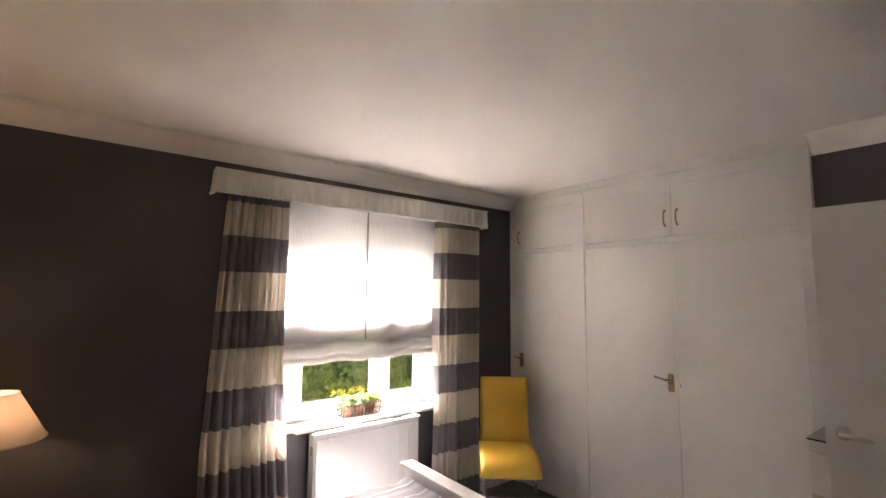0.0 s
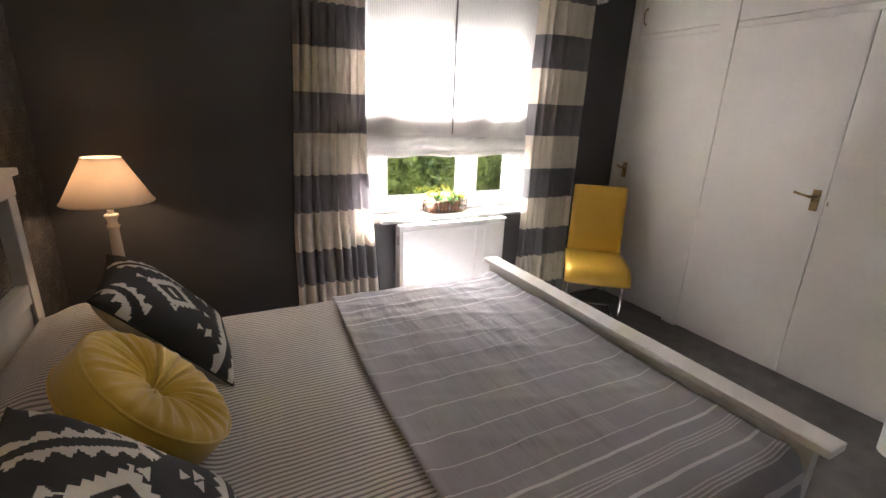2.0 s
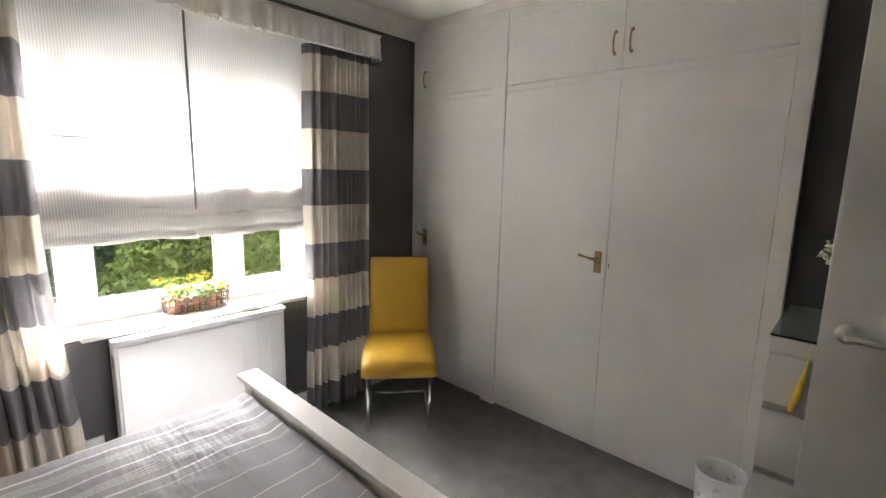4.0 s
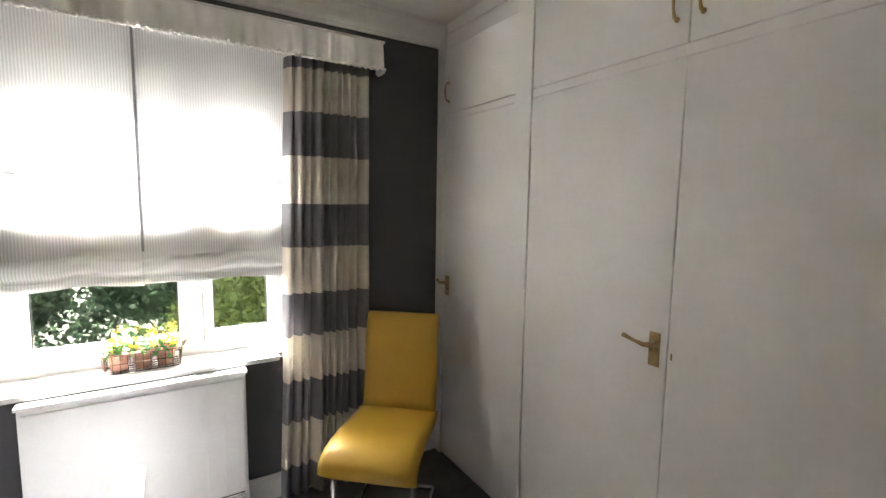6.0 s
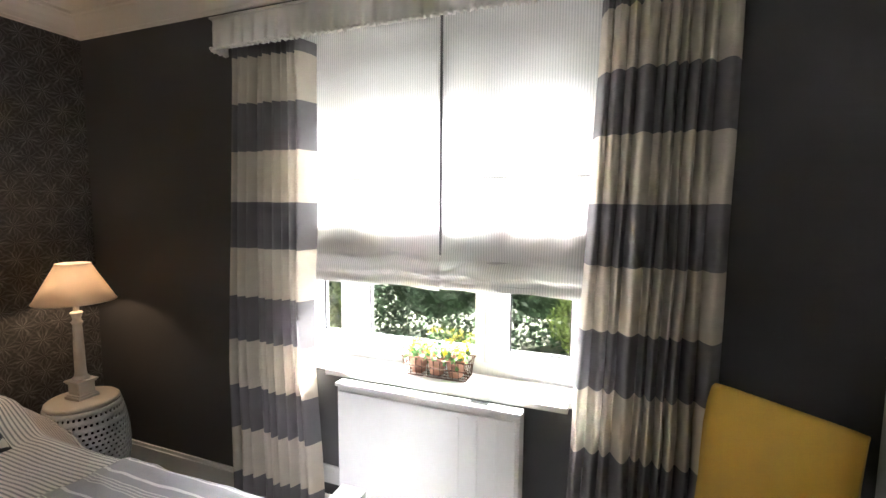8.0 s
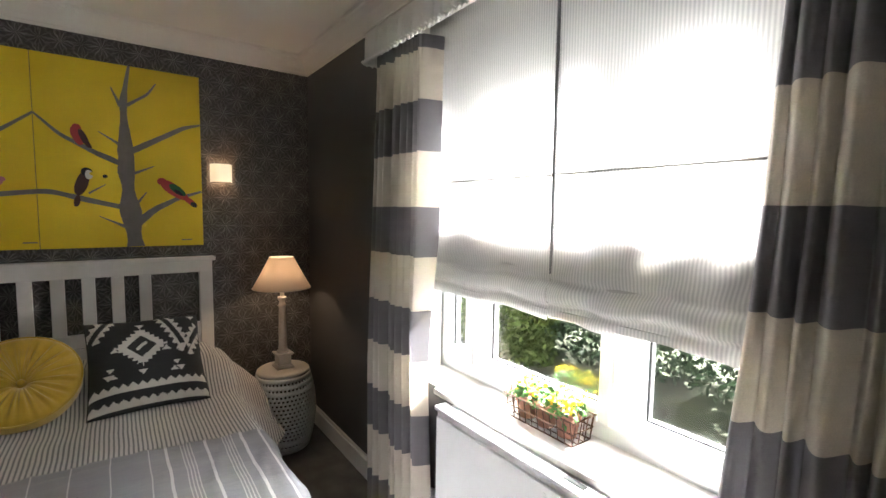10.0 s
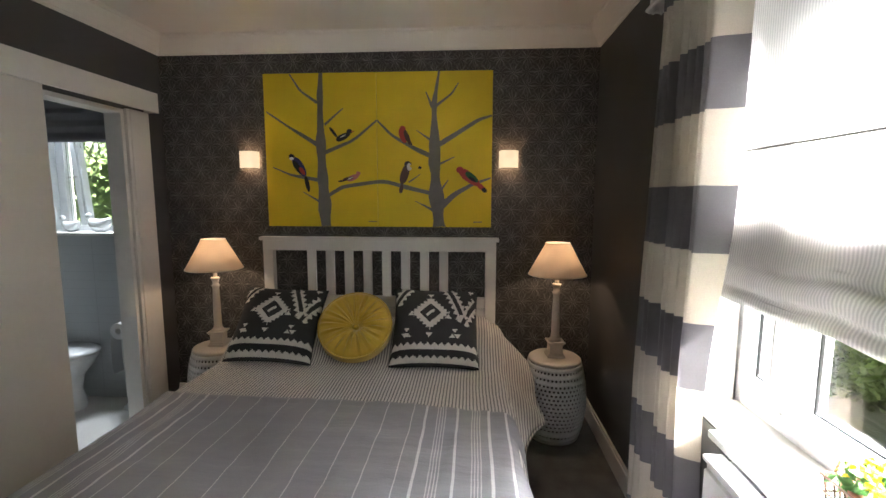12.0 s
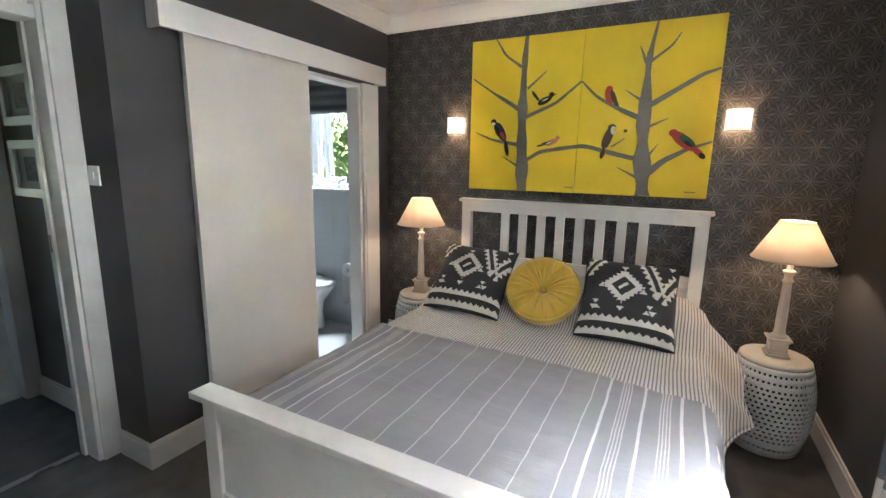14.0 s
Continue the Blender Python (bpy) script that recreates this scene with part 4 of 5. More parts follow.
def draped(x, w, half, lift, seed, flare):
    """A point of a cloth that lies on the bed and hangs over its sides; w runs across it."""
    s = abs(w)
    sg = 1 if w > 0 else -1
    r = 0.075
    yc = 2.31
    if s <= half:
        return Vector((x, yc + w, bed_top(x, yc + w) + lift))
    a = min((s - half) / r, math.pi / 2 * 0.93)
    over = max(0.0, s - half - r * math.pi / 2 * 0.93)
    z = bed_top(x, yc + sg * half) + lift - r * (1 - math.cos(a)) - over * 0.99
    y = half + r * math.sin(a) + over * (0.10 + flare)
    fold = smooth_step(0.02, 0.2, s - half)
    y += fold * 0.022 * math.sin(x * 17 + seed + 2 * wob(x, 0, seed, 3))
    return Vector((x, yc + sg * y, z))


def duvet():
    def f(u, v):
        x = -0.535 + 1.945 * u
        w = -1.06 + 2.12 * v
        return draped(x, w, 0.745, 0.004, 1.0, 0.10 * smooth_step(0.6, -0.2, x) + (0.70 * smooth_step(0.45, 0.05, x) if w > 0 else 0.0))

    d = thing("duvet", "grey and cream ticking-stripe cover spread over the bed", "bedspread")
    ob = part("cover", sheet(110, 130, f), M_DUVET, d, "", True)
    thick(ob, 0.012, -1.0)
    pts = [f(i / 60, 1.0) + Vector((0, 0.004, -0.002)) for i in range(61)]
    part("hem", tube(pts, 0.006, 6), M_DUVET, d, "", True)


duvet()


def throw():
    def edge(v):
        return 0.437 + 0.085 * v + 0.008 * math.sin(v * 9) + 0.010 * wob(v, 0, 2, 3)

    def f(u, v):
        w = -1.00 + 2.09 * v
        x0 = edge(v)
        x = x0 + (1.425 - x0) * u
        p = draped(x, w, 0.748, 0.018, 4.0, 0.03)
        crease = 0.0045 * wob(x * 2.0, p.y * 6.0, 7, 2.0) + 0.004 * wob(x * 7, p.y * 2, 9, 2.0)
        crease += 0.004 * max(0.0, math.sin(38 * (p.y + 0.35 * x) + 3 * wob(x, p.y, 4, 2.0))) ** 4
        p.z += crease + 0.016 * smooth_step(1.36, 1.425, x)
        if u < 0.03:
            p.z += 0.004
        return p

    t = thing("throw", "soft grey throw with white stripes and a fringe", "throw")
    ob = part("cloth", sheet(90, 150, f), M_THROW, t, "", True)
    thick(ob, 0.006, -1.0)
    bm = bmesh.new()
    rnd = random.Random(5)
    for i in range(75):
        p = f((i + 0.5) / 75, 1.0)
        q = p + Vector((rnd.uniform(-0.008, 0.008), rnd.uniform(0.0, 0.012), -rnd.uniform(0.035, 0.05)))
        m = (p + q) / 2 + Vector((rnd.uniform(-0.004, 0.004), 0.005, 0))
        tube([p, m, q], [0.0035, 0.0030, 0.0045], 5, bm)
    part("fringe", bm, M_FRINGE, t, "knotted pale fringe", True)


throw()


# ---- cushions ----
def print_is_white(u, v):
    """The woven pattern: serrated diamond, serrated chevrons, small triangles and two toothed borders."""
    tooth = abs(((u * 6.5) % 1.0) - 0.5) * 2
    if -0.700 < v < -0.600 + 0.075 * tooth or -0.96 < v < -0.875 + 0.06 * tooth:
        return True
    if v < -0.52:
        return False
    d = abs(u + 0.12) * 0.95 + abs(v - 0.22)
    ang = (u + 0.12) - (v - 0.22)
    ang2 = (u + 0.12) + (v - 0.22)
    saw = 0.075 * abs((((ang if (u + 0.12) * (v - 0.22) > 0 else ang2) * 7.0) % 1.0) - 0.5) * 2
    if 0.245 < d < 0.385 + saw:
        return True
    if abs(v - 0.22 - 0.9 * (u + 0.12)) < 0.045 and d < 0.165:
        return True
    for line_u, line_v, du, dv in ((0.27, 0.98, 0.40, -0.92), (1.0, 0.62, -0.36, -0.66), (-0.62, 0.98, -0.36, -0.50)):
        n = math.hypot(du, dv)
        a = ((u - line_u) * du + (v - line_v) * dv) / n
        p = (u - line_u) * dv / n - (v - line_v) * du / n
        if 0 <= a <= n:
            tt = abs(((a * 6.5) % 1.0) - 0.5) * 2
            if 0.050 < p < 0.090 + 0.085 * tt or 0.050 < -p < 0.090 + 0.085 * (1 - tt):
                return True
    for cu, cvv, s in ((-0.58, 0.18, 1), (0.30, 0.12, 1), (-0.13, -0.34, -1), (0.40, -0.36, 1), (0.52, -0.36, -1), (0.46, -0.22, -1), (-0.62, -0.36, 1), (-0.70, -0.36, -1), (-0.66, -0.22, -1), (0.84, 0.86, -1), (-0.12, 0.70, -1)):
        h = 0.085
        k = (v - cvv) * s + h * 0.5
        if 0 < k < h * 1.2 and abs(u - cu) < (h * 1.2 - k) * 0.75:
            return True
    return False


def square_cushion(x, y, z, lean, turn, roll, size=0.45):
    c = thing("cushion", "charcoal cushion with cream woven geometric pattern, leaning on the pillows", "cushion", "patterned cushions")
    n = 110

    def outline(u, v):
        h = size / 2
        px = u * h * (1 - 0.06 * (1 - v * v) * abs(u))
        py = v * h * (1 - 0.06 * (1 - u * u) * abs(v))
        t = 0.085 * (max(0, 1 - u ** 4) ** 0.55) * (max(0, 1 - v ** 4) ** 0.55)
        return px, py, t

    m = pose(x, y, z) @ pose(0, 0, 0, 0, 0, turn) @ pose(0, 0, 0, 0, -lean, 0) @ pose(0, 0, 0, roll, 0, 0)

    def front(u, v):
        a, b = u * 2 - 1, v * 2 - 1
        px, py, t = outline(a, b)
        t += 0.006 * wob(a * 2, b * 2, x + y, 1.3) * min(1, 8 * t)
        return m @ Vector((t, px, py))

    bm = sheet(n, n, front)
    for k, fc in enumerate(bm.faces):
        i, j = divmod(k, n)
        if print_is_white((i + 0.5) / n * 2 - 1, (j + 0.5) / n * 2 - 1):
            fc.material_index = 1
    part("printed_front", bm, (M_CUSH, M_CUSHW), c, "charcoal front with cream print", True)

    def back(u, v):
        a, b = 1 - u * 2, v * 2 - 1
        px, py, t = outline(a, b)
        return m @ Vector((-t * 0.8, px, py))

    part("plain_back", sheet(30, 30, back), M_LINEN, c, "plain linen back", True)
    pts = []
    for s in range(4):
        for i in range(14):
            k = -1 + 2 * i / 14
            a, b = ((k, -1), (1, k), (-k, 1), (-1, -k))[s]
            px, py, t = outline(a, b)
            pts.append(m @ Vector((0, px, py)))
    part("piping", tube(pts, 0.0035, 6, closed=True), M_CUSH, c, "", True)


square_cushion(-0.138, 1.811, 0.724, 45, 4, -3, 0.488)
square_cushion(-0.122, 2.732, 0.729, 42, 5, -2, 0.486)


def round_cushion(x, y, z, lean, turn):
    c = thing("round_cushion", "round mustard velvet cushion with radial pleats", "cushion")
    R, H = 0.207, 0.057
    m = pose(x, y, z) @ pose(0, 0, 0, 0, 0, turn) @ pose(0, 0, 0, 0, -lean, 0) @ Matrix.Rotation(radians(90), 4, 'Y')
    for sgn, name in ((1, "front_panel"), (-1, "back_panel")):
        def f(u, v):
            a = 2 * math.pi * u
            r = v
            pleat = math.sin(a * 24 + 1.2 * wob(math.cos(a), math.sin(a), r, 2.0)) + 0.5 * math.sin(a * 41 + 2)
            h = H * (0.52 + 0.55 * math.sin(min(1, r * 1.12) * math.pi * 0.62)) - 0.045 * math.exp(-(r / 0.16) ** 2)
            if r > 0.88:
                h -= 0.018 * ((r - 0.88) / 0.12) ** 2
            h += 0.0048 * pleat * math.sin(r * math.pi) ** 0.7
            return m @ Vector((R * r * math.cos(a), R * r * math.sin(a), sgn * h))
        part(name, sheet(240, 26, f), M_VELVET, c, "", True)
    bm = lathe([(R * 1.0, -H * 0.72), (R * 1.015, -H * 0.4), (R * 1.02, 0), (R * 1.015, H * 0.4), (R * 1.0, H * 0.72)], 48)
    bm.transform(m)
    part("side_band", bm, M_VELVET, c, "", True)
    for s in (-1, 1):
        pts = [m @ Vector((R * 1.005 * math.cos(2 * math.pi * i / 60), R * 1.005 * math.sin(2 * math.pi * i / 60), s * H * 0.74)) for i in range(60)]
        part("piping", tube(pts, 0.0045, 6, closed=True), M_VELVET, c, "", True)
    bm = bmesh.new()
    bmesh.ops.create_uvsphere(bm, u_segments=14, v_segments=8, radius=0.016, matrix=m @ Matrix.Translation((0, 0, H * 0.30)) @ Matrix.Diagonal((1, 1, 0.5, 1)))
    part("button", bm, M_VELVET, c, "covered button", True)


round_cushion(-0.138, 2.271, 0.714, 44, 4)


# ---- bedside stools, lamps ----
def stool_at(x, y):
    s = thing("garden_stool", "white pierced ceramic drum stool beside the bed", "stool", "bedside stools")
    nu, nv = 96, 37
    prof = []
    for j in range(nv + 1):
        t = j / nv
        z = 0.02 + 0.455 * t
        r = 0.153 + 0.043 * math.sin(math.pi * min(1, max(0, 0.04 + 0.92 * t))) ** 0.8
        prof.append((r, z))
    bm = bmesh.new()
    rings = [[bm.verts.new((x + r * math.cos(2 * math.pi * (i + 0.0) / nu), y + r * math.sin(2 * math.pi * i / nu), z)) for i in range(nu)] for r, z in prof]
    for j in range(nv):
        for i in range(nu):
            hole = 5 <= j <= 29 and j % 2 == 0 and (i + (j // 2) % 2) % 2 == 0
            hole = hole or (j in (2, 31, 34) and i % 2 == 0)
            if not hole:
                k = (i + 1) % nu
                bm.faces.new((rings[j][i], rings[j][k], rings[j + 1][k], rings[j + 1][i]))
    ob = part("pierced_body", bm, M_CERAMIC, s, "", True)
    thick(ob, 0.007, -1.0)
    # added near-black shell, so the holes show a painted dark inside
    part("inner_shade", lathe([(0.138, 0.03), (0.172, 0.25), (0.138, 0.47)], 40, x, y), M_DARK, s, "added near-black liner, shade of the hollow put into colour")
    part("top", lathe([(0, 0.468), (0.148, 0.470), (0.158, 0.478), (0.157, 0.490), (0.148, 0.498), (0.06, 0.501), (0, 0.501)], 48, x, y), M_CREAM, s, "cream stool top", True)
    part("foot_ring", lathe([(0.140, 0.0), (0.152, 0.0), (0.158, 0.010), (0.153, 0.024), (0.140, 0.024), (0.140, 0.0)], 48, x, y), M_CERAMIC, s, "", True)


def table_lamp(x, y, turn):
    l = thing("table_lamp", "cream wooden column table lamp with a lit linen shade", "table lamp", "bedside lamps")
    z0 = 0.5015
    bm = box(-0.052, 0.052, -0.052, 0.052, z0, z0 + 0.014, bevel=0.003)
    add_box(bm, -0.046, 0.046, -0.046, 0.046, z0 + 0.014, z0 + 0.024, bevel=0.003)
    add_box(bm, -0.039, 0.039, -0.039, 0.039, z0 + 0.024, z0 + 0.078, bevel=0.002)
    add_box(bm, -0.046, 0.046, -0.046, 0.046, z0 + 0.078, z0 + 0.087, bevel=0.003)
    add_box(bm, -0.052, 0.052, -0.052, 0.052, z0 + 0.087, z0 + 0.096, bevel=0.003)
    bm.transform(pose(x, y, 0, 0, 0, turn))
    part("plinth", bm, M_CREAM, l)
    b = z0 + 0.096
    prof = [(0, b), (0.036, b), (0.038, b + 0.008), (0.030, b + 0.018), (0.025, b + 0.024), (0.028, b + 0.030), (0.0245, b + 0.036), (0.0235, b + 0.15), (0.0195, b + 0.285), (0.0225, b + 0.290), (0.026, b + 0.298), (0.020, b + 0.306), (0.0175, b + 0.318), (0.024, b + 0.338), (0.029, b + 0.346), (0.024, b + 0.352), (0.012, b + 0.354), (0, b + 0.354)]
    part("column", lathe(prof, 24, x, y), M_CREAM, l, "", True)
    part("lamp_holder", lathe([(0, b + 0.354), (0.013, b + 0.354), (0.013, b + 0.455), (0, b + 0.455)], 16, x, y), M_CREAM, l)
    bm = lathe([(0.173, 1.005), (0.171, 1.006), (0.0715, 1.193), (0.0725, 1.195)], 64, x, y)
    sh = part("shade", bm, M_SHADE, l, "cream linen coolie shade", True)
    thick(sh, 0.0015)
    bm = tube([(x + 0.172 * math.cos(i / 48 * 2 * math.pi), y + 0.172 * math.sin(i / 48 * 2 * math.pi), 1.006) for i in range(48)], 0.0022, 5, closed=True)
    part("shade_rim", bm, M_CREAM, l, "", True)
    bm = tube([(x + 0.072 * math.cos(i / 48 * 2 * math.pi), y + 0.072 * math.sin(i / 48 * 2 * math.pi), 1.194) for i in range(48)], 0.0022, 5, closed=True)
    part("shade_rim", bm, M_CREAM, l, "", True)
    bm = bmesh.new()
    bmesh.ops.create_uvsphere(bm, u_segments=16, v_segments=10, radius=0.026, matrix=Matrix.Translation((x, y, 1.105)))
    bulb = part("bulb", bm, M_BULB, l, "lit warm bulb", True)
    bulb.visible_shadow = False
    lt = new("lamp_light", bpy.data.lights.new("lamp_light", 'POINT'))
    lt.data.energy = LAMP_W
    lt.data.shadow_soft_size = 0.03
    lt.data.color = (1.0, 0.70, 0.45)
    lt.location = (x, y, 1.105)


LAMP_W = 0.15
for xx, yy, tn in ((-0.40, 1.285, 8), (-0.35, 3.446, 3)):
    stool_at(xx, yy)
    table_lamp(xx, yy, tn)


def wall_light(y, z):
    s = thing("wall_light", "small frosted white wall light, switched on", "wall light", "wall lights over the bed")
    w, h, d = 0.062, 0.054, 0.075
    part("backplate", box(XH, XH + 0.008, y - 0.03, y + 0.03, z - 0.035, z + 0.035, bevel=0.002), M_STEEL, s)
    bm = sheet(18, 1, lambda u, v: (XH + 0.012 + d * (1 - abs(u * 2 - 1) ** 6) * 0.9, y - w + 2 * w * u, z - h + 2 * h * v))
    ob = part("shade", bm, M_SCONCE, s, "glowing frosted shade", True)
    thick(ob, 0.003)
    bm = bmesh.new()
    bmesh.ops.create_uvsphere(bm, u_segments=10, v_segments=8, radius=0.012, matrix=Matrix.Translation((XH + 0.04, y, z)))
    bulb = part("bulb", bm, M_BULB, s, "lit bulb")
    bulb.visible_shadow = False
    lt = new("wall_light_lamp", bpy.data.lights.new("wall_light_lamp", 'POINT'))
    lt.data.energy = 0.060
    lt.data.shadow_soft_size = 0.012
    lt.data.color = (1.0, 0.58, 0.32)
    lt.location = (XH + 0.045, y, z)


wall_light(1.447, 1.707)
wall_light(3.165, 1.704)


# ---- diptych over the bed ----
def painting():
    p = thing("painting", "yellow two-panel canvas with grey branches and perched birds", "painting")
    y0, y1, z0, z1 = 1.558, 3.057, 1.266, 2.261
    ym = 2.308
    xb, xf = XH, -0.612
    cols = {"k": M_BLACK, "r": M_RED, "p": M_PINK, "b": M_BLUE, "g": M_GREEN, "n": M_BROWN, "w": M_WHITE, "y": M_CANVAS}
    for a, b in ((y0, ym - 0.0015), (ym + 0.0015, y1)):
        part("canvas", box(xb + 0.002, xf, a, b, z0, z1, bevel=0.003), M_CANVAS, p)

    def at(u, v, lift=0.0012):
        u = u * 1.2075 / (1 + 0.2075 * u)
        return Vector((xf + lift, y0 + (y1 - y0) * u, z1 - (z1 - z0) * v))

    def ribbon(points, widths, lift, wav):
        bm = bmesh.new()
        dense = []
        for k in range(len(points) - 1):
            for i in range(8):
                t = i / 8
                dense.append(tuple(points[k][c] * (1 - t) + points[k + 1][c] * t for c in (0, 1)) + (widths[0] + (widths[1] - widths[0]) * (k + t) / (len(points) - 1),))
        dense.append((*points[-1], widths[1]))
        pts = [at(a, b, lift) for a, b, w in dense]
        for _ in range(3):
            pts = [pts[0]] + [(pts[i - 1] + pts[i] * 2 + pts[i + 1]) / 4 for i in range(1, len(pts) - 1)] + [pts[-1]]
        prev = None
        for i, q in enumerate(pts):
            d = (pts[min(i + 1, len(pts) - 1)] - pts[max(i - 1, 0)]).normalized()
            n = Vector((1, 0, 0)).cross(d)
            w = dense[i][2] * (1 + wav * wob(q.y * 9, q.z * 9, lift * 1000))
            n1, n2 = q + n * w, q - n * w * (1 + wav * 0.6 * wob(q.z * 11, q.y * 7, 5))
            for nn in (n1, n2):
                nn.y = max(y0 + 0.001, min(y1 - 0.001, nn.y))
                nn.z = max(z0 + 0.001, min(z1 - 0.001, nn.z))
            cur = (bm.verts.new(n1), bm.verts.new(n2))
            if prev:
                bm.faces.new((prev[0], prev[1], cur[1], cur[0]))
            prev = cur
        bmesh.ops.recalc_face_normals(bm, faces=bm.faces)
        return bm

    part("painted_trunk", ribbon([(0.223, 0.0), (0.218, 0.182), (0.217, 0.442), (0.223, 0.703), (0.229, 1.0)], (0.012, 0.040), 0.0016, 0.5), M_BARK, p)
    part("painted_trunk", ribbon([(0.737, 0.0), (0.713, 0.203), (0.716, 0.439), (0.718, 0.674), (0.738, 1.0)], (0.007, 0.046), 0.0016, 0.5), M_BARK, p)
    limbs = [([(0.207, 0.189), (0.14, 0.111), (0.101, 0.004)], 10, 4), ([(0.21, 0.465), (0.103, 0.355), (0.008, 0.243)], 14, 4), ([(0.21, 0.692), (0.094, 0.657), (0.025, 0.605)], 12, 3),
             ([(0.205, 0.832), (0.139, 0.768)], 8, 2), ([(0.235, 0.33), (0.311, 0.226)], 9, 3), ([(0.235, 0.508), (0.352, 0.433), (0.455, 0.304)], 13, 6),
             ([(0.705, 0.54), (0.614, 0.481), (0.52, 0.403), (0.455, 0.304)], 16, 5), ([(0.24, 0.795), (0.302, 0.734), (0.48, 0.696), (0.603, 0.745), (0.71, 0.78)], 13, 13),
             ([(0.705, 0.885), (0.624, 0.828)], 9, 2), ([(0.705, 0.225), (0.676, 0.128)], 9, 3), ([(0.725, 0.215), (0.798, 0.142), (0.829, 0.076)], 10, 4), ([(0.70, 0.435), (0.631, 0.37)], 9, 2),
             ([(0.73, 0.468), (0.834, 0.384), (0.93, 0.307), (0.998, 0.281)], 18, 6), ([(0.735, 0.59), (0.813, 0.54)], 8, 2), ([(0.74, 0.77), (0.782, 0.69)], 8, 2),
             ([(0.745, 0.868), (0.813, 0.783), (0.901, 0.719), (0.998, 0.676)], 20, 6), ([(0.595, 0.705), (0.648, 0.653)], 5, 2)]
    for k, (pts, a, b) in enumerate(limbs):
        part("painted_branch", ribbon(pts, (a / 1000, b / 1000), 0.0020 + 0.00003 * k, 0.25), M_BARK, p)

    def blob(u, v, ru, rv, turn, col, lift):
        bm = bmesh.new()
        c = at(u, v, lift)
        vs = []
        for i in range(20):
            a = 2 * math.pi * i / 20
            e = 1 + 0.12 * math.cos(a)
            dy, dz = ru * e * math.cos(a), rv * math.sin(a)
            ca, sa = math.cos(radians(turn)), math.sin(radians(turn))
            vs.append(bm.verts.new(c + Vector((0, dy * ca - dz * sa, dy * sa + dz * ca))))
        bm.faces.new(vs)
        part("painted_bird", bm, cols[col], p)

    birds = [
        [(0.126, 0.596, 60, 26, -58, "b"), (0.118, 0.600, 40, 15, -58, "k"), (0.098, 0.535, 16, 14, 0, "k"), (0.098, 0.548, 12, 8, 0, "w"), (0.138, 0.628, 24, 11, -55, "r"), (0.157, 0.71, 44, 12, -78, "k")],
        [(0.306, 0.412, 42, 17, 25, "k"), (0.335, 0.375, 15, 13, 0, "k"), (0.268, 0.375, 34, 8, -52, "k"), (0.308, 0.405, 18, 3, 25, "w"), (0.350, 0.375, 9, 3, 0, "r")],
        [(0.345, 0.676, 36, 15, 22, "p"), (0.370, 0.647, 12, 11, 0, "p"), (0.325, 0.682, 30, 9, 12, "n"), (0.335, 0.680, 16, 3, 20, "w"), (0.298, 0.697, 20, 5, 8, "k")],
        [(0.570, 0.395, 42, 22, -75, "r"), (0.567, 0.360, 16, 15, 0, "r"), (0.588, 0.410, 42, 12, -68, "n"), (0.603, 0.445, 16, 5, -60, "n")],
        [(0.576, 0.655, 60, 22, 72, "n"), (0.590, 0.590, 20, 18, 0, "k"), (0.597, 0.605, 14, 20, 0, "w"), (0.620, 0.602, 28, 9, -8, "y"), (0.646, 0.610, 9, 8, 0, "k"), (0.560, 0.75, 26, 11, 78, "n")],
        [(0.880, 0.668, 70, 26, -38, "r"), (0.895, 0.668, 42, 17, -38, "g"), (0.838, 0.625, 20, 17, 0, "r"), (0.900, 0.685, 22, 8, -38, "k"), (0.945, 0.735, 34, 13, -40, "r"), (0.962, 0.755, 16, 12, -40, "k")],
    ]
    lift = 0.0030
    for b in birds:
        for u, v, ru, rv, turn, col in b:
            lift += 0.00006
            blob(u, v, ru * 0.00122, rv * 0.00122, turn, col, lift)
    for u in (0.43, 0.93):
        bm = bmesh.new()
        a = at(u, 0.965, 0.0016)
        add_box(bm, a.x, a.x + 0.0008, a.y - 0.028, a.y + 0.028, a.z - 0.003, a.z + 0.003)
        part("signature", bm, M_BARK, p)


painting()


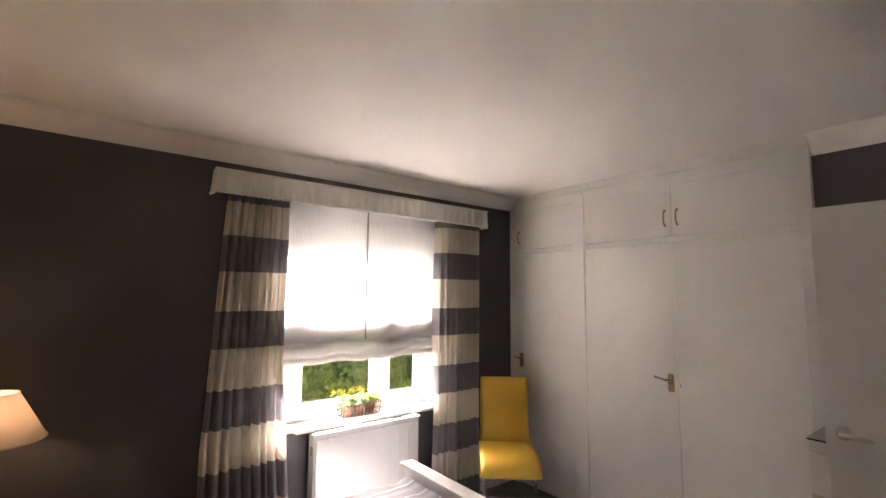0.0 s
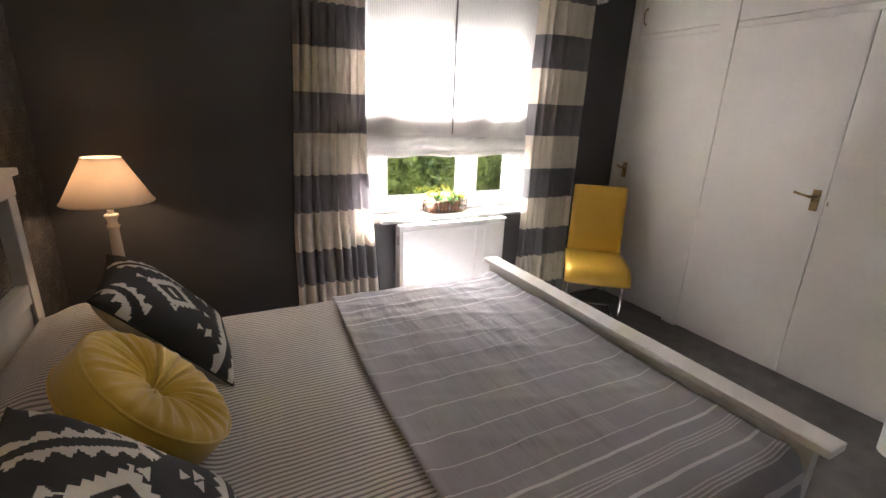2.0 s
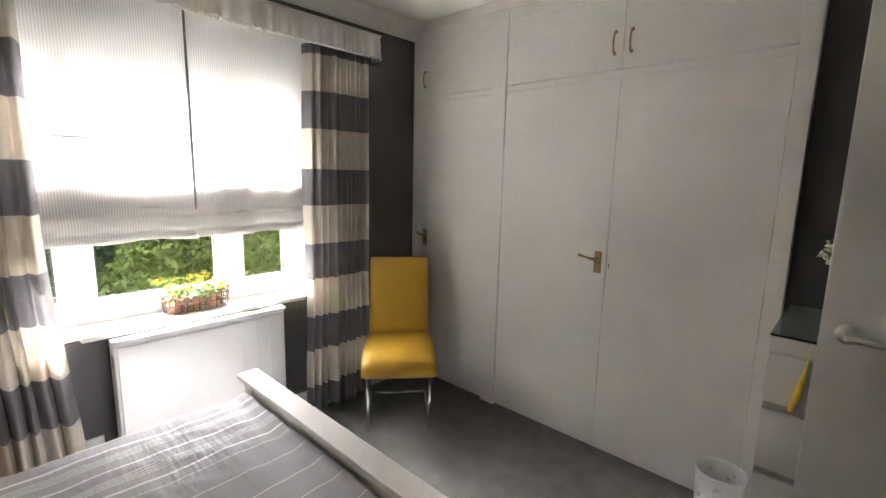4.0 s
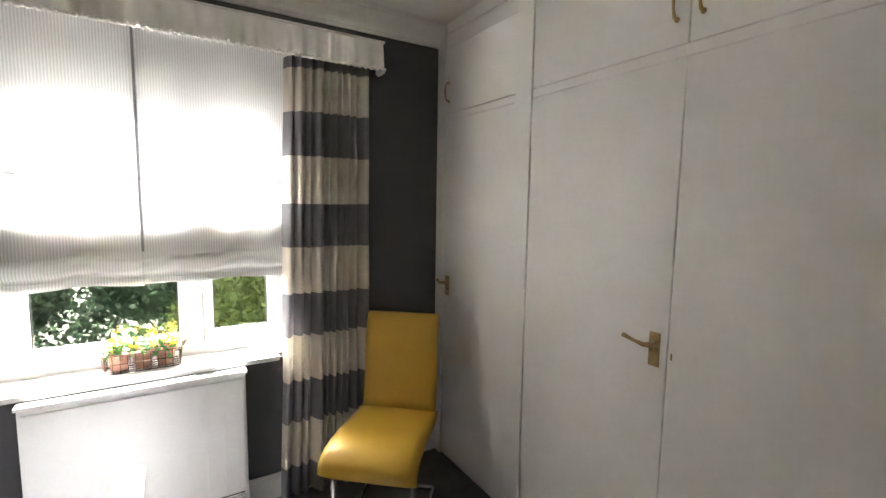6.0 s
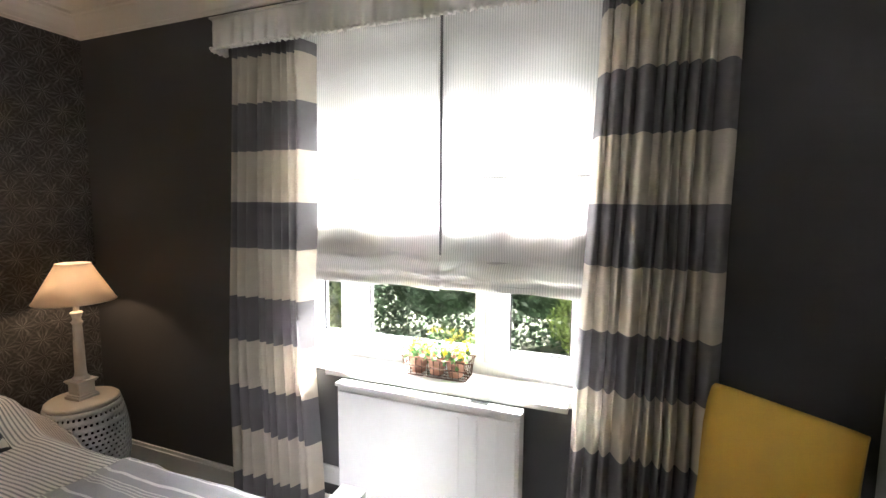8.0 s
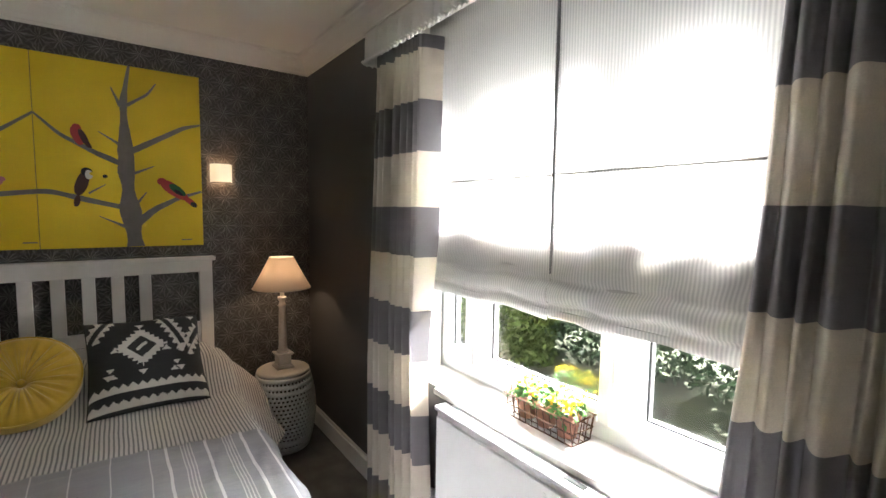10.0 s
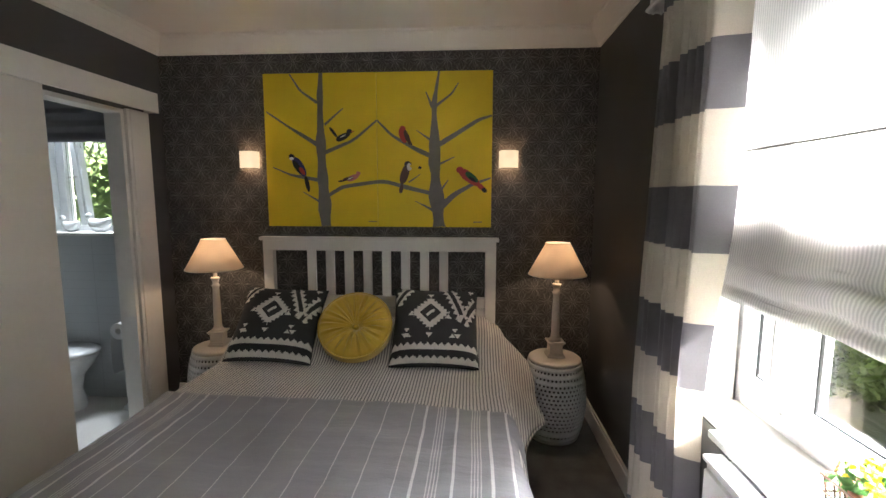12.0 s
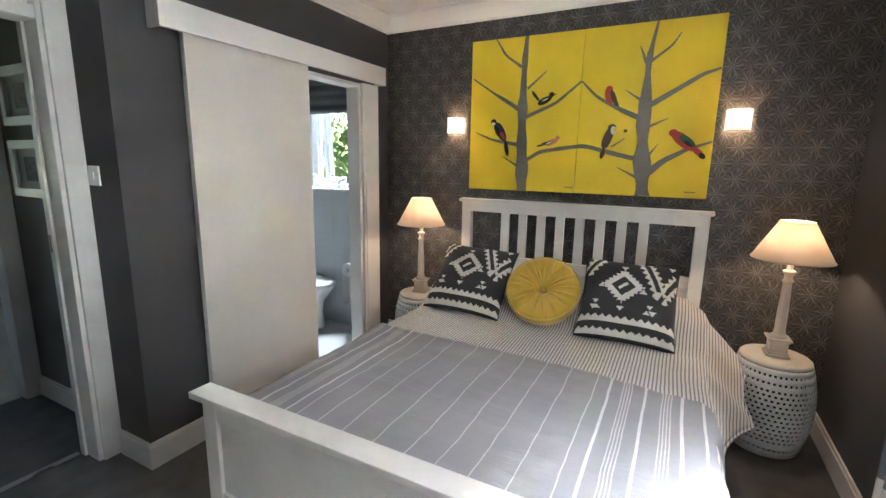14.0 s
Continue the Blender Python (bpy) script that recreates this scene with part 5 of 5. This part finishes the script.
# ---- yellow cantilever chair ----
def chair():
    c = thing("dining_chair", "yellow leather cantilever chair with chrome legs", "chair", x=2.478, y=3.316, rz=-41)
    w = 0.202

    def slab(prof, thick_, name):
        """Padded panel: a bent side profile (forward, up) swept across the width."""
        n = len(prof)
        bm = bmesh.new()
        loops = []
        for k in range(13):
            t = -1 + 2 * k / 12
            edge = (1 - abs(t) ** 8)
            top, bot = [], []
            for i in range(n):
                p = Vector((0, prof[i][0], prof[i][1]))
                q0, q1 = prof[max(i - 1, 0)], prof[min(i + 1, n - 1)]
                d = Vector((0, q1[0] - q0[0], q1[1] - q0[1])).normalized()
                nn = Vector((0, -d.z, d.y))
                fade = min(1.0, 4.0 * min(i, n - 1 - i) / n + 0.35)
                hh = thick_ / 2 * (0.45 + 0.55 * edge) * fade
                wide = w * (1.04 if name == "seat" else 0.955) * (1 - 0.03 * (i / n))
                top.append(bm.verts.new(Vector((t * wide, 0, 0)) + p + nn * hh))
                bot.append(bm.verts.new(Vector((t * wide, 0, 0)) + p - nn * hh))
            loops.append(top + bot[::-1])
        for a, b in zip(loops, loops[1:]):
            m = len(a)
            for i in range(m):
                j = (i + 1) % m
                bm.faces.new((a[i], a[j], b[j], b[i]))
        bm.faces.new(loops[0][::-1])
        bm.faces.new(loops[-1])
        bmesh.ops.recalc_face_normals(bm, faces=bm.faces)
        return part(name, bm, M_YELLOW, c, "", True)

    seat = [(-0.325, 0.372), (-0.345, 0.395), (-0.340, 0.425), (-0.310, 0.450), (-0.25, 0.462), (-0.15, 0.462), (-0.05, 0.455), (0.05, 0.447), (0.13, 0.445), (0.175, 0.452)]
    back = [(0.150, 0.455), (0.172, 0.50), (0.188, 0.58), (0.198, 0.67), (0.200, 0.76), (0.205, 0.85), (0.218, 0.92), (0.232, 0.962), (0.245, 0.972)]
    back = [(d, 0.455 + 0.94 * (h - 0.455)) for d, h in back]
    slab(seat, 0.062, "seat")
    slab(back, 0.050, "backrest")
    for s in (-1, 1):
        x = s * 0.178
        pts = [(x, 0.16, 0.418), (x, 0.0, 0.415), (x, -0.235, 0.412), (x, -0.262, 0.400), (x, -0.270, 0.370), (x, -0.275, 0.060), (x, -0.265, 0.022), (x, -0.24, 0.013), (x, 0.0, 0.012), (x, 0.20, 0.012)]
        part("leg", tube(pts, 0.0125, 10), M_CHROME, c, "bent chrome tube leg", True)
    part("floor_bar", tube([(-0.178, 0.20, 0.012), (0.178, 0.20, 0.012)], 0.012, 10), M_CHROME, c, "", True)
    part("cross_bar", tube([(-0.178, 0.0, 0.412), (0.178, 0.0, 0.412)], 0.010, 8), M_CHROME, c, "", True)
    part("seat_pan", box(-0.18, 0.18, -0.22, 0.14, 0.405, 0.425, bevel=0.004), M_DARK, c)


chair()


# ---- chest of drawers, vase, bin ----
def chest():
    c = thing("chest_of_drawers", "white chest of drawers with a glass top", "chest of drawers")
    x0, x1, y0, y1, zt = 2.480, 2.985, 0.66, 1.474, 0.985
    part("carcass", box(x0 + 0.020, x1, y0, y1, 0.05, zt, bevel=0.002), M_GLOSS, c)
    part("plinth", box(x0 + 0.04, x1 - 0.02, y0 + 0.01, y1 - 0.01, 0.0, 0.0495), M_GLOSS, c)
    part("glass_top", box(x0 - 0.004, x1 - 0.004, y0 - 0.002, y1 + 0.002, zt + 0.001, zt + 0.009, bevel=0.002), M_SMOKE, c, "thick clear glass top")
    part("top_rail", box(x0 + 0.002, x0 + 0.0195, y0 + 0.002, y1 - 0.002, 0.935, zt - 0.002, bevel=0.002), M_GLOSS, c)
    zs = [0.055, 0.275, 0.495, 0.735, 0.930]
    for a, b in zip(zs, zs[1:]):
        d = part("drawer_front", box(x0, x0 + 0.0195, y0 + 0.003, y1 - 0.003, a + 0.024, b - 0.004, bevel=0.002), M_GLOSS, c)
        part("finger_lip", box(x0 + 0.004, x0 + 0.0195, y0 + 0.003, y1 - 0.003, a, a + 0.022, bevel=0.004), M_STEEL, d, "recessed pull strip")
    t = thing("yellow_tassel", "yellow silky tassel hanging on the chest", "tassel")
    bm = tube([(2.470, 1.372, 0.905), (2.470, 1.376, 0.86), (2.468, 1.386, 0.80), (2.468, 1.397, 0.748)], [0.004, 0.008, 0.010, 0.006], 10)
    part("skirt", bm, M_PETAL, t, "", True)
    part("cord", tube([(2.478, 1.368, 0.94), (2.470, 1.370, 0.92), (2.470, 1.372, 0.90)], 0.003, 6), M_PETAL, t)


chest()


def leafy(bm, centre, radius, count, size, rnd, squash=1.0, up=0.3):
    """Adds small bent leaves about a centre."""
    for _ in range(count):
        d = Vector((rnd.gauss(0, 1), rnd.gauss(0, 1), rnd.gauss(0, 1) + up)).normalized()
        p = Vector(centre) + Vector((d.x, d.y, d.z * squash)) * radius * rnd.uniform(0.45, 1.0)
        side = d.orthogonal().normalized()
        side.rotate(Matrix.Rotation(rnd.uniform(0, 6.28), 3, d))
        tip = (d * 0.5 + side * 0.9 + Vector((0, 0, -0.15))).normalized()
        wd = d.cross(side).normalized()
        s = size * rnd.uniform(0.6, 1.2)
        a = bm.verts.new(p)
        b = bm.verts.new(p + tip * s * 0.5 + wd * s * 0.32)
        c = bm.verts.new(p + tip * s)
        e = bm.verts.new(p + tip * s * 0.5 - wd * s * 0.32)
        f = bm.verts.new(p + tip * s * 0.5 + d * s * 0.10)
        bm.faces.new((a, b, f))
        bm.faces.new((b, c, f))
        bm.faces.new((c, e, f))
        bm.faces.new((e, a, f))


def vase():
    v = thing("vase_of_flowers", "pale hydrangea heads in a white vase on the chest", "flowers")
    x, y, z = 2.76, 1.315, 0.9945
    part("vase", lathe([(0, z), (0.035, z), (0.05, z + 0.05), (0.045, z + 0.11), (0.025, z + 0.15), (0.03, z + 0.17), (0.026, z + 0.17), (0, z + 0.14)], 24, x, y), M_CERAMIC, v, "", True)
    rnd = random.Random(11)
    for dx, dy, dz in ((0, 0.025, 0.245), (0.03, -0.05, 0.27), (-0.02, -0.11, 0.24)):
        part("stem", tube([(x, y, z + 0.12), (x + dx, y + dy, z + dz)], 0.003, 5), M_LEAF, v)
        bm = bmesh.new()
        leafy(bm, (x + dx, y + dy, z + dz), 0.058, 160, 0.022, rnd)
        part("flower_head", bm, M_HYDR, v, "pale green-white petals")


vase()


def bin_():
    b = thing("waste_bin", "white pierced metal waste bin on the carpet", "bin")
    x, y, nu, nv, h = 2.755, 1.600, 48, 20, 0.285
    bm = bmesh.new()
    rings = [[bm.verts.new((x + (0.080 + 0.012 * j / nv) * math.cos(2 * math.pi * i / nu), y + (0.080 + 0.012 * j / nv) * math.sin(2 * math.pi * i / nu), 0.006 + h * j / nv)) for i in range(nu)] for j in range(nv + 1)]
    for j in range(nv):
        for i in range(nu):
            hole = 10 <= j <= 16 and j % 2 == 0 and (i // 2 + j // 2) % 5 == 0 and i % 2 == 0
            if not hole:
                k = (i + 1) % nu
                bm.faces.new((rings[j][i], rings[j][k], rings[j + 1][k], rings[j + 1][i]))
    ob = part("wall", bm, M_HEATER, b, "", True)
    thick(ob, 0.002)
    part("base", lathe([(0, 0.001), (0.081, 0.001), (0.081, 0.008), (0, 0.008)], 40, x, y), M_HEATER, b)
    part("rim", tube([(x + 0.092 * math.cos(i / 40 * 2 * math.pi), y + 0.092 * math.sin(i / 40 * 2 * math.pi), 0.006 + h) for i in range(40)], 0.004, 6, closed=True), M_HEATER, b, "", True)


bin_()


# ---- planter on the sill ----
def planter():
    p = thing("flower_basket", "wire basket with three terracotta pots of yellow flowers", "planter")
    x0, x1, y0, y1, z = 1.345, 1.622, 3.748, 3.838, 0.7615
    bm = bmesh.new()
    for zz, g in ((z + 0.004, 0.0), (z + 0.045, 0.006), (z + 0.085, 0.012)):
        tube([(x0 - g, y0 - g, zz), (x1 + g, y0 - g, zz), (x1 + g, y1 + g, zz), (x0 - g, y1 + g, zz)], 0.0028, 6, bm, closed=True)
    for i in range(11):
        x = x0 + (x1 - x0) * i / 10
        for y, s in ((y0, -1), (y1, 1)):
            tube([(x, y, z + 0.004), (x, y + s * 0.012, z + 0.085)], 0.0020, 5, bm)
    for i in range(4):
        y = y0 + (y1 - y0) * i / 3
        for x, s in ((x0, -1), (x1, 1)):
            tube([(x, y, z + 0.004), (x + s * 0.012, y, z + 0.085)], 0.0020, 5, bm)
        tube([(x0, y, z + 0.003), (x1, y, z + 0.003)], 0.0020, 5, bm)
    for x, s in ((x0 - 0.012, -1), (x1 + 0.012, 1)):
        tube([(x, y0 + 0.02, z + 0.085), (x + s * 0.02, (y0 + y1) / 2, z + 0.105), (x, y1 - 0.02, z + 0.085)], 0.003, 6, bm)
    part("wire_tray", bm, M_WIRE, p, "rusty wire tray", True)
    rnd = random.Random(4)
    for i in range(3):
        x, y = x0 + 0.047 + 0.087 * i, (y0 + y1) / 2
        pot = part("pot", lathe([(0, z + 0.007), (0.030, z + 0.007), (0.042, z + 0.070), (0.046, z + 0.071), (0.047, z + 0.085), (0.040, z + 0.085), (0.038, z + 0.074), (0, z + 0.074)], 24, x, y), M_TERRA, p, "pale terracotta pot", True)
        bm = bmesh.new()
        leafy(bm, (x, y, z + 0.092), 0.055, 95, 0.034, rnd, 0.65, 0.6)
        part("leaves", bm, M_LEAF, pot, "bright green leaves")
        bm = bmesh.new()
        for _ in range(7):
            c = (x + rnd.uniform(-0.048, 0.048), y + rnd.uniform(-0.045, 0.045), z + rnd.uniform(0.105, 0.140))
            leafy(bm, c, 0.011, 20, 0.017, rnd)
        part("blossoms", bm, M_PETAL, pot, "small yellow blossoms")


planter()


# ---- garden ----
def cloud_of_leaves(name, mat, boxes, count, size, seed, label, category):
    rng = np.random.default_rng(seed)
    verts, faces = [], []
    per = count // len(boxes)
    for cx, cy, cz, rx, ry, rz in boxes:
        d = rng.normal(size=(per, 3))
        d /= np.linalg.norm(d, axis=1)[:, None]
        r = rng.uniform(0.72, 1.05, (per, 1)) * (1 + 0.16 * np.sin(d[:, :1] * 7 + cx) * np.cos(d[:, 2:] * 6 + cy))
        p = d * r * np.array([rx, ry, rz]) + np.array([cx, cy, cz])
        keep = p[:, 2] > -0.30
        p = p[keep]
        m = len(p)
        a = rng.normal(size=(m, 3))
        a /= np.linalg.norm(a, axis=1)[:, None]
        b = np.cross(a, rng.normal(size=(m, 3)))
        b /= np.linalg.norm(b, axis=1)[:, None]
        s = size * rng.uniform(0.6, 1.4, (m, 1))
        base = len(verts)
        quad = np.stack([p - a * s, p + b * s * 0.45, p + a * s, p - b * s * 0.45], 1).reshape(-1, 3)
        verts.extend(map(tuple, quad))
        faces.extend((base + 4 * i, base + 4 * i + 1, base + 4 * i + 2, base + 4 * i + 3) for i in range(m))
        core = bmesh.new()
        bmesh.ops.create_icosphere(core, subdivisions=3, radius=1.0, matrix=Matrix.Translation((cx, cy, cz)) @ Matrix.Diagonal((rx * 0.56, ry * 0.56, rz * 0.56, 1)))
        base = len(verts)
        verts.extend(tuple(q.co * (1 + 0.02 * math.sin(9 * q.co.x + 7 * q.co.z))) for q in core.verts)
        faces.extend(tuple(base + q.index for q in fc.verts) for fc in core.faces)
        core.free()
    me = bpy.data.meshes.new(name)
    me.from_pydata(verts, [], faces)
    me.materials.append(mat)
    return tagged(new(name, me), label, category, kind="stuff")


struct("ground", box(-400, 400, -400, 400, -0.60, -0.30), M_LAWN, "sunlit lawn around the house", "ground")
struct("pavement", box(-6, 9, 4.0, 5.7, -0.3, -0.285), M_PAVE, "pale concrete path outside the window", "pavement")
cloud_of_leaves("hedge", M_HEDGE, [(-4.5 + 1.5 * i, 7.6 + 0.3 * math.sin(i * 2.1), 0.7, 1.25, 0.8, 1.4 + 0.2 * math.sin(i * 1.3)) for i in range(9)], 70000, 0.040, 3, "dense dark green garden hedge", "hedge")
cloud_of_leaves("bush", M_HEDGE2, [(2.2, 6.9, 0.35, 0.55, 0.45, 0.75), (3.4, 6.8, 0.6, 0.8, 0.5, 1.0), (-1.6, 6.6, 0.1, 0.7, 0.5, 0.6)], 22000, 0.038, 4, "sunlit yellow-green garden bush", "bush")
cloud_of_leaves("side_hedge", M_YEW, [(-3.4, -8.3 + 1.2 * i, 1.2, 0.9, 1.1, 2.4) for i in range(10)], 50000, 0.042, 6, "green hedge outside the ensuite window", "hedge")
